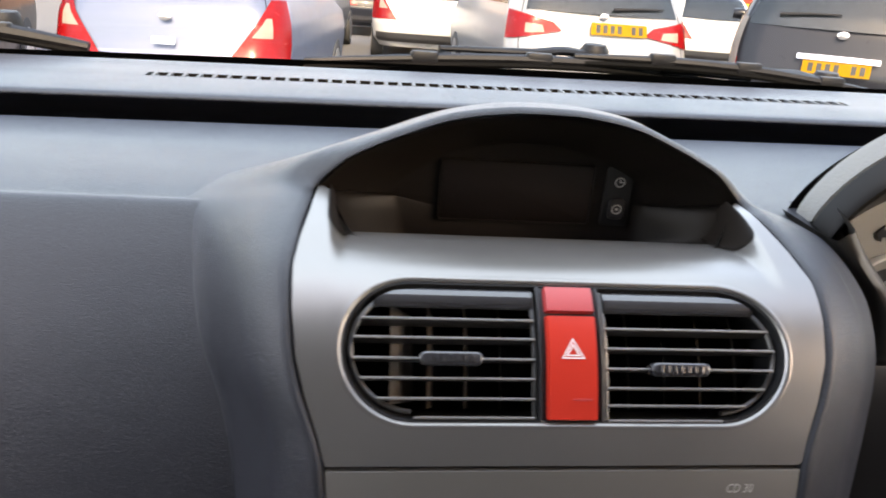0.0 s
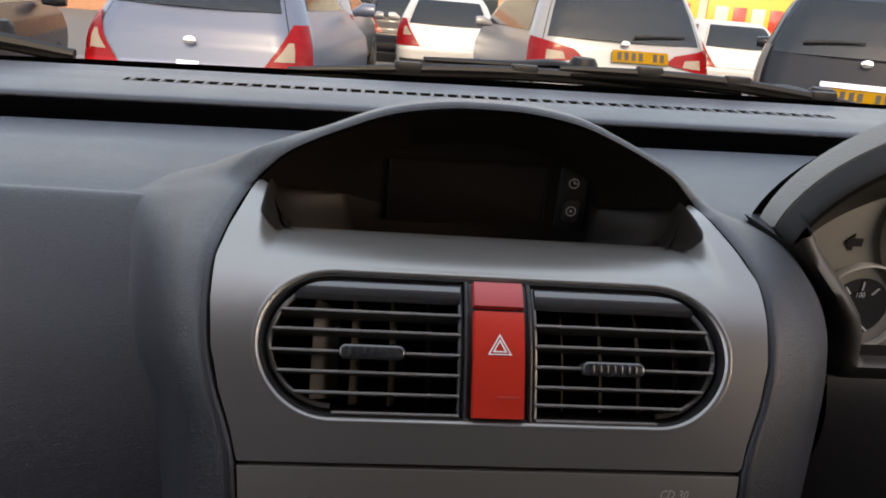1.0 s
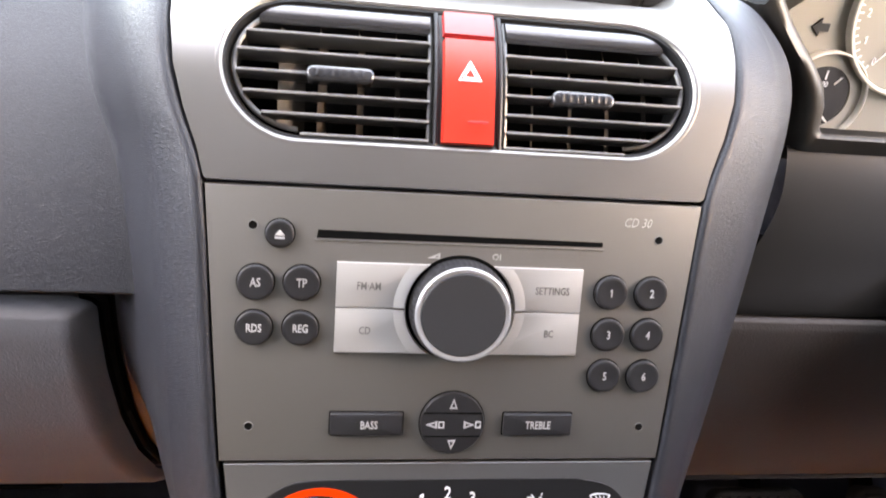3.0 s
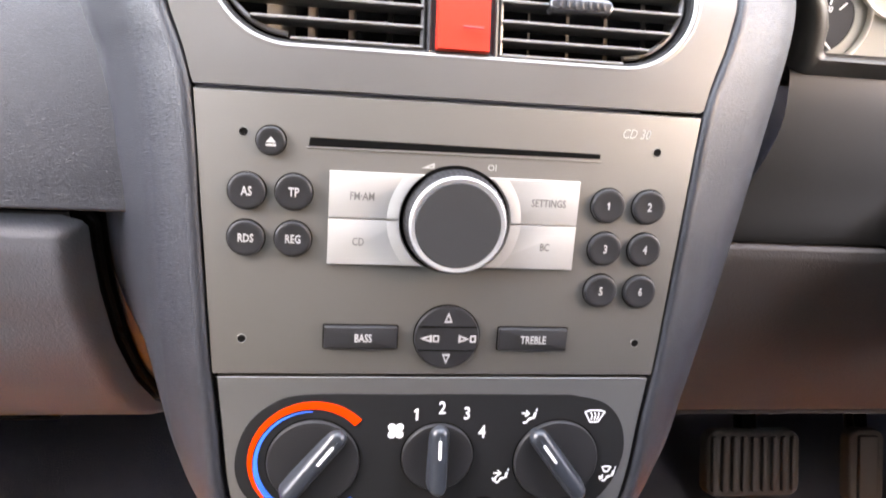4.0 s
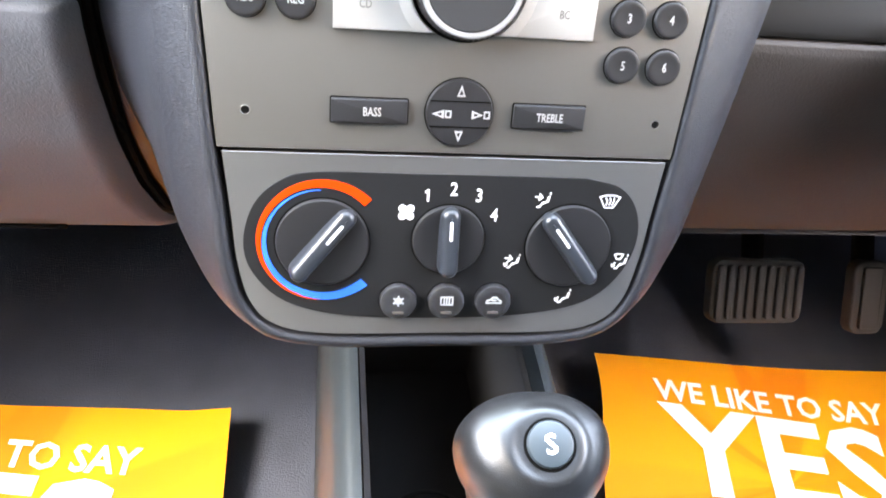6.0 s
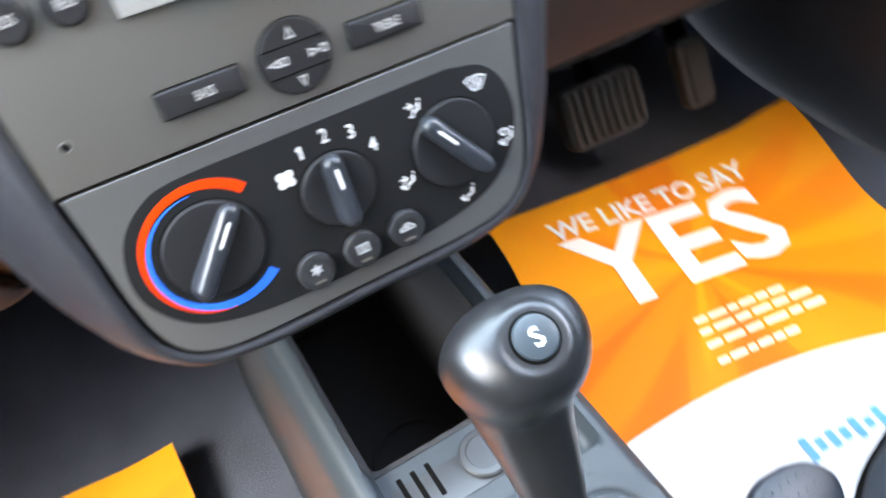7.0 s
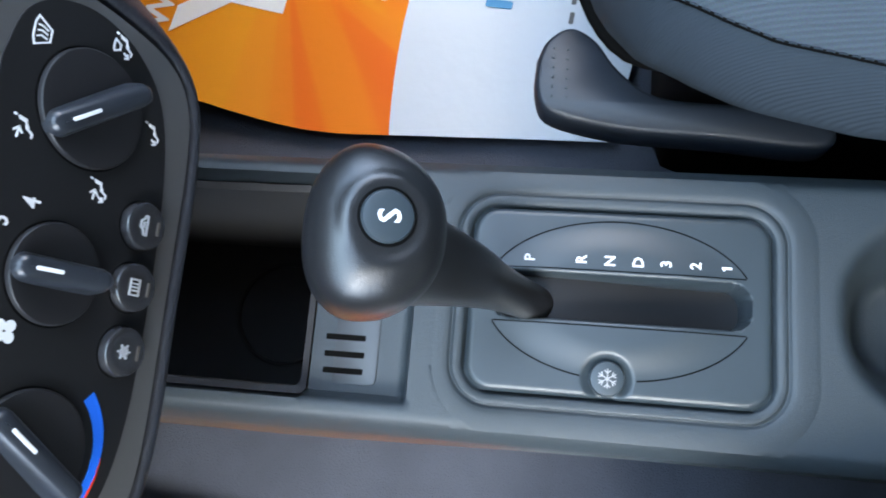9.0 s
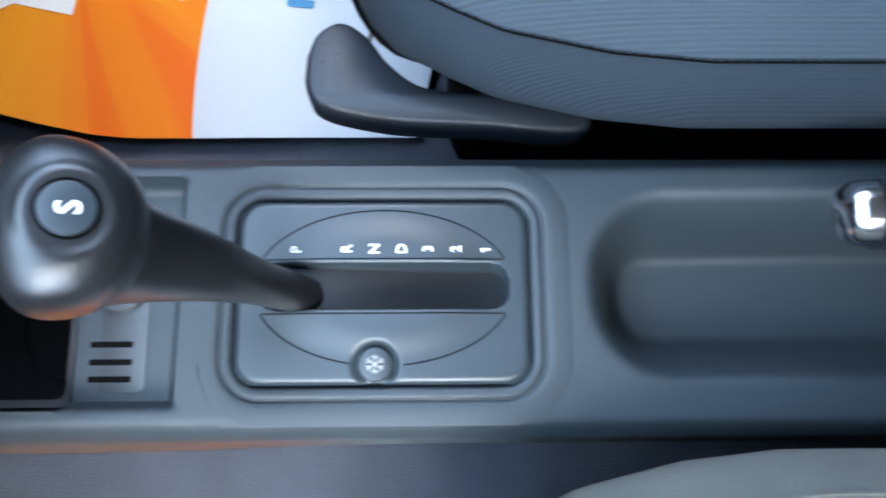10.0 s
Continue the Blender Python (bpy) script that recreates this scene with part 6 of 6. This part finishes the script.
for name, x, s in (("wall_passenger_side", -0.71, -1), ("wall_driver_side", 0.77, 1)):
    xa, xb = (x - 0.05, x) if s < 0 else (x, x + 0.05)
    w = panel(name, box(xa, xb, -1.35, 1.0, 0.30, 1.10, 0.006), TRIM, "dark plastic door trim below the window", "door trim")
    panel("trim", box(xa, xb, -1.35, 0.0, 1.55, 1.66, 0.006), TRIM, "roof rail above the side window")
    # pillar stretched forward out of view to block light from the side window
    panel("trim", box(xa, xb, -1.35, -0.24, 1.08, 1.57, 0.006), TRIM, "pillar trim behind the side window")
    panel("trim", sweep([((xa + xb) / 2, 0.80, 1.05), ((xa + xb) / 2, 0.40, 1.36), ((xa + xb) / 2, 0.05, 1.62)], 0.045, 12), TRIM, "windscreen pillar trim")
panel("ceiling", box(-0.76, 0.82, -1.40, 0.08, 1.620, 1.66, 0.005), HEADLINER, "pale grey cloth roof lining", "ceiling")
panel("wall_rear", box(-0.76, 0.82, -1.40, -1.35, 0.30, 1.66, 0.005), TRIM, "dark rear bulkhead trim", "wall")
panel("wall_front", box(-0.76, 0.82, 1.02, 1.05, 0.30, 1.00, 0.005), GAP, "dark firewall panel", "wall")
panel("trim", box(-0.60, 0.70, 0.62, 1.0, 0.60, 0.66, 0.01), GAP, "dark ducting under the dashboard")

# ---------------------------------------------------------------- outside: a sloping car park

EX = Matrix.Translation((0, 0, -0.08)) @ Matrix.Rotation(radians(-3.3), 4, 'X')
ASPHALT = material("asphalt", (0.055, 0.055, 0.056), 0.9, grain=0.004, scale=60, mottle=0.25)
BRICK = material("brick_wall", (0.30, 0.14, 0.08), 0.85, grain=0.004, scale=25, mottle=0.25)
WHITEWALL = material("white_render", (0.30, 0.28, 0.24), 0.8, mottle=0.06)
YELLOWSIGN = material("yellow_sign", (0.34, 0.20, 0.02), 0.5, mottle=0.05)
CARGLASS = material("car_glass", (0.015, 0.020, 0.022), 0.06, mottle=0.05, coat=0.5)
TAIL = material("tail_red", (0.22, 0.005, 0.006), 0.25, spec=0.25)
TAILCLEAR = material("tail_clear", (0.26, 0.22, 0.18), 0.2, spec=0.3)
LAMPGREY = material("lamp_grey", (0.22, 0.21, 0.20), 0.15, coat=0.6)
TYRE = material("tyre", (0.02, 0.02, 0.02), 0.8)
RIMM = material("wheel_rim", (0.45, 0.45, 0.46), 0.3, metal=0.8)
NUMBER = material("plate_yellow", (0.30, 0.155, 0.006), 0.7, mottle=0.03, spec=0.1)
INKBLACK = material("plate_black", (0.01, 0.01, 0.01), 0.5)
BUMPER = material("bumper_black", (0.02, 0.02, 0.022), 0.6)

single("ground", grid_mesh(40, 40, lambda u, v: EX @ Vector((-120 + 240 * u, -40 + 340 * v, 0.0))), ASPHALT, "dark asphalt of the car park", "ground", kind="structure")


def paint(name, c, metal=0.15, rough=0.4, spec=0.5):
    return material(name, c, rough, metal=metal, coat=0.06, mottle=0.03, spec=spec)


def car(label, body, x, y, yaw, W, L, rows, glass, lights, plate=None, badge=None, wiper_at=None, chrome=None, mirror=True):
    """A parked car with its tail towards us. rows: (height, tail y, nose y, half width) of the body; glass: rear window (low, high, fraction of the width)."""
    c = thing("parked_car", (0, 0, 0), label, "car", "parked cars")
    M = EX @ Matrix.Translation((x, y, 0)) @ Matrix.Rotation(radians(yaw), 4, 'Z')
    c.matrix_basis = M
    R = 0.26

    def dims(z, off):
        r0, r1 = interp([(r[0], r[1]) for r in rows], z), interp([(r[0], r[2]) for r in rows], z)
        return r0 - off, r1 + off, interp([(r[0], r[3]) for r in rows], z) + off

    def P(z, f, off=0.0):
        """On the tail, f from -1 to 1 across it."""
        y0, y1, w = dims(z, off)
        x = w * f
        d = max(0.0, abs(x) - w + R)
        return Vector((x, y0 + 0.05 * f * f + R - math.sqrt(max(0.0, R * R - d * d)), z))

    def around(z):
        y0, y1, w = dims(z, 0.0)
        pts = rrect(2 * w, y1 - y0, R, 0, (y0 + y1) / 2, 8)
        return [Vector((x, y + (0.05 * (x / w) ** 2 if y < y0 + 0.5 else 0.0), z)) for x, y in pts]

    zs = []
    for (a, *_), (b, *_) in zip(rows, rows[1:]):
        zs += [a + (b - a) * i / 5 for i in range(5)]
    zs.append(rows[-1][0])
    part("body", loops_mesh([around(z) for z in zs], True, True, True), body, c, m=M, angle=50)

    def patch(name, mat, z0, z1, f0, f1, off, label="", nu=14, nv=8, parent=None, skew=0.0, taper=0.0):
        """skew: the inner edge leans outwards with height; taper: the patch narrows towards its inner end."""
        def f(u, v):
            k = taper * ((1 - u) if f0 + f1 > 0 else u)
            z = z0 + (z1 - z0) * (v * (1 - k) + 0.55 * k)
            a, b = f0 + max(0.0, skew) * v, f1 + min(0.0, skew) * v
            return P(z, max(-1, min(1, a + (b - a) * u)), off)
        bm = grid_mesh(nu, nv, f)
        bmesh.ops.solidify(bm, geom=bm.faces[:], thickness=0.01)
        return part(name, bm, mat, parent or c, label, m=M)
    g0, g1, gf = glass
    patch("rear_window", CARGLASS, g0, g1, -gf, gf, 0.006, "dark rear window", 20, 10)
    for s in (-1, 1):
        def side(u, v, s=s):
            z = g0 + 0.03 + (g1 - g0 - 0.05) * v
            y0, y1, w = dims(z, 0.006)
            return Vector((s * w, y0 + 0.30 + (y1 - y0 - 0.75) * u, z))
        bm = grid_mesh(16, 6, side)
        bmesh.ops.solidify(bm, geom=bm.faces[:], thickness=0.01)
        part("side_window", bm, CARGLASS, c, "dark side window", m=M)
        for z0, z1, f0, f1, mat, sk, tp in lights:
            a, b = (f0, f1) if s > 0 else (-f1, -f0)
            patch("tail_light", mat, z0, z1, a, b, 0.010 if mat is TAIL else 0.014, "red tail light" if mat is TAIL else "clear lamp", 10, 8, skew=sk * s, taper=tp)
        for wy in (0.75, L - 0.85):
            wm = M @ Matrix.Translation((s * (W - 0.10), wy, 0.31)) @ Matrix.Rotation(radians(90), 4, 'Y')
            wheel = part("wheel", lathe([(0.20, -0.10), (0.30, -0.10), (0.315, -0.07), (0.315, 0.07), (0.30, 0.10), (0.20, 0.10)], 32), TYRE, c, m=wm)
            part("rim", lathe([(0.21, -0.105), (0.20, -0.085), (0.05, -0.095), (0.01, -0.10), (0.01, 0.10), (0.05, 0.095), (0.20, 0.085), (0.21, 0.105)], 32), RIMM, wheel, m=wm)
        if mirror:
            part("door_mirror", sweep([(s * (W - 0.02), L * 0.62, g0 + 0.02), (s * (W + 0.09), L * 0.62, g0 + 0.05), (s * (W + 0.19), L * 0.62, g0 + 0.05)], [0.03, 0.085, 0.07], 12, 0.8), body, c, m=M)
    patch("bumper", BUMPER, 0.30, 0.44, -0.93, 0.93, 0.012)
    patch("bumper_seam", GAP, 0.635, 0.642, -0.95, 0.95, 0.003, "", 20, 1)
    patch("tailgate_seam", GAP, 0.66, g1, gf + 0.035, gf + 0.042, 0.002, "", 2, 10)
    patch("tailgate_seam", GAP, 0.66, g1, -gf - 0.042, -gf - 0.035, 0.002, "", 2, 10)
    if plate:
        z, f, w = plate
        pl = patch("number_plate", NUMBER, z - 0.055, z + 0.055, f - w, f + w, 0.018, "yellow number plate", 4, 2)
        for k in range(7):
            if k == 4:
                continue
            a = f - w * 0.82 + 2 * w * 0.82 * k / 6.5
            patch("plate_bar", INKBLACK, z - 0.036, z + 0.036, a, a + w * 0.14, 0.021, "", 1, 1, pl)
    if badge:
        z, r = badge
        q = P(z, 0.0, 0.014)
        part("badge", lathe([(r, 0.0), (r, 0.01), (r * 0.7, 0.014), (0.002, 0.014)], 20), CHROME, c, "small chrome badge", m=M @ Matrix.Translation(q) @ Matrix.Rotation(radians(90), 4, 'X') @ Matrix.Diagonal((1.2, 0.8, 1, 1)))
    if wiper_at:
        z0, fa, fb = wiper_at
        part("rear_wiper", sweep([P(z0, fa, 0.03), P(z0 + 0.02, (fa + fb) / 2, 0.03), P(z0 + 0.03, fb, 0.03)], [0.016, 0.012, 0.008], 8), WIPER, c, m=M)
    if chrome:
        z, fa, fb = chrome
        patch("chrome_strip", CHROME, z - 0.022, z + 0.022, fa, fb, 0.03, "chrome tailgate strip", 16, 3)
    return c


HATCH = [(0.22, 0.10, 3.75, 0.70), (0.35, 0.02, 3.82, 0.80), (0.60, 0.00, 3.82, 0.825), (0.72, 0.06, 3.80, 0.83), (0.88, 0.10, 3.60, 0.82), (0.98, 0.15, 3.20, 0.79), (1.15, 0.27, 2.75, 0.72), (1.32, 0.42, 2.30, 0.64), (1.42, 0.62, 1.95, 0.58), (1.445, 0.90, 1.70, 0.50)]
MPV = [(0.24, 0.10, 4.65, 0.80), (0.38, 0.02, 4.75, 0.90), (0.66, 0.00, 4.75, 0.93), (0.80, 0.08, 4.70, 0.93), (1.00, 0.14, 4.30, 0.91), (1.12, 0.20, 3.85, 0.88), (1.35, 0.34, 3.35, 0.81), (1.58, 0.50, 2.85, 0.72), (1.70, 0.70, 2.50, 0.66), (1.74, 1.00, 2.30, 0.58)]
SUV = [(0.30, 0.12, 4.40, 0.78), (0.46, 0.03, 4.50, 0.88), (0.75, 0.00, 4.50, 0.90), (0.92, 0.05, 4.45, 0.90), (1.08, 0.09, 4.10, 0.88), (1.20, 0.13, 3.60, 0.85), (1.45, 0.28, 3.00, 0.77), (1.60, 0.42, 2.60, 0.70), (1.68, 0.60, 2.30, 0.64), (1.71, 0.95, 2.10, 0.56)]
blue_silver = paint("blue_silver_paint", (0.050, 0.064, 0.096))
silver = paint("silver_paint", (0.135, 0.137, 0.142), 0.1, 0.32)
white = paint("white_paint", (0.26, 0.26, 0.255), 0.0, 0.25)
dark = paint("dark_green_black_paint", (0.008, 0.009, 0.012), 0.0, 0.30, 0.12)
LH = [(0.64, 1.05, 0.52, 0.985, TAIL, 0.36, 0.0), (0.80, 0.93, 0.70, 0.86, TAILCLEAR, 0.12, 0.0)]
LM = [(0.80, 1.07, 0.44, 0.985, TAIL, 0.10, 0.72), (0.87, 0.96, 0.62, 0.82, TAILCLEAR, 0.03, 0.3)]
LS = [(0.62, 1.18, 0.92, 0.995, LAMPGREY, 0.0, 0.0), (0.62, 0.82, 0.915, 0.997, TAIL, 0.0, 0.0)]
car("pale blue silver hatchback parked with its tail turned to us", blue_silver, -1.36, 5.40, -6, 0.83, 3.8, HATCH, (1.12, 1.36, 0.80), LH, badge=(0.90, 0.036), chrome=(0.745, -0.09, 0.09))
car("silver people carrier with wide red tail lights and yellow plate", silver, 2.31, 7.15, 0, 0.93, 4.75, MPV, (1.08, 1.62, 0.84), LM, plate=(0.95, 0.16, 0.30), badge=(1.06, 0.034), wiper_at=(1.13, 0.10, 0.66))
car("black off-roader with a chrome strip above its yellow plate", dark, 4.13, 6.30, -30, 0.90, 4.5, SUV, (1.12, 1.60, 0.90), LS, plate=(0.80, 0.0, 0.30), badge=(1.08, 0.040), wiper_at=(1.22, -0.62, -0.05), chrome=(0.885, -0.36, 0.36))
car("white hatchback parked in the next row", white, 1.06, 12.4, -2, 0.83, 3.8, HATCH, (0.985, 1.36, 0.80), LH)
car("dark hatchback with red tail lights parked further off", dark, 0.48, 17.0, 2, 0.83, 3.8, HATCH, (0.985, 1.36, 0.80), LH)
car("silver estate car parked beyond the hatchback", silver, -1.25, 11.5, -5, 0.85, 4.4, HATCH, (0.985, 1.36, 0.80), LH)
car("white hatchback with a blue door mirror", white, 6.35, 13.2, -4, 0.83, 3.8, HATCH, (0.985, 1.36, 0.80), LH)
car("pale saloon parked at an angle", white, -4.6, 9.2, 24, 0.83, 4.2, HATCH, (0.985, 1.36, 0.80), LH)
car("black hatchback parked close by", dark, -3.5, 5.2, 12, 0.83, 3.8, HATCH, (0.985, 1.36, 0.80), LH)

build = thing("showroom_building", (0, 0, 0), "white showroom with yellow windows and brick upper wall", "building")
build.matrix_basis = EX @ Matrix.Translation((6, 34, 0))
BM2 = EX @ Matrix.Translation((0, 34, 0))
part("wall", box(-26, 40, 0, 6, 0, 5.2, 0.05), WHITEWALL, build, m=BM2)
part("upper_wall", box(-26.1, 40.1, -0.1, 6.1, 5.2, 8.0, 0.05), BRICK, build, "brown brick upper wall", m=BM2)
part("plinth", box(-20, 9, -0.12, 0.2, 0.0, 3.4, 0.03), BRICK, build, "brick front", m=BM2)
for i in range(6):
    x = 10 + i * 4.3
    w = part("window", box(x, x + 3.9, -0.10, 0.1, 0.9, 2.9, 0.02), YELLOWSIGN, build, "yellow posters in a showroom window", m=BM2)
    part("sill", box(x - 0.05, x + 3.95, -0.2, 0.05, 0.78, 0.9, 0.02), WHITEWALL, w, m=BM2)
    for k in range(4):
        part("poster_bar", box(x + 0.35 + k * 0.85, x + 0.95 + k * 0.85, -0.13, -0.09, 1.35, 2.3, 0.01), RED if k % 2 else WHITEWALL, w, m=BM2)
for i in range(5):
    x = -18 + i * 5
    part("window", box(x, x + 3.0, -0.18, 0.1, 1.0, 2.6, 0.02), CARGLASS, build, "dark window", m=BM2)
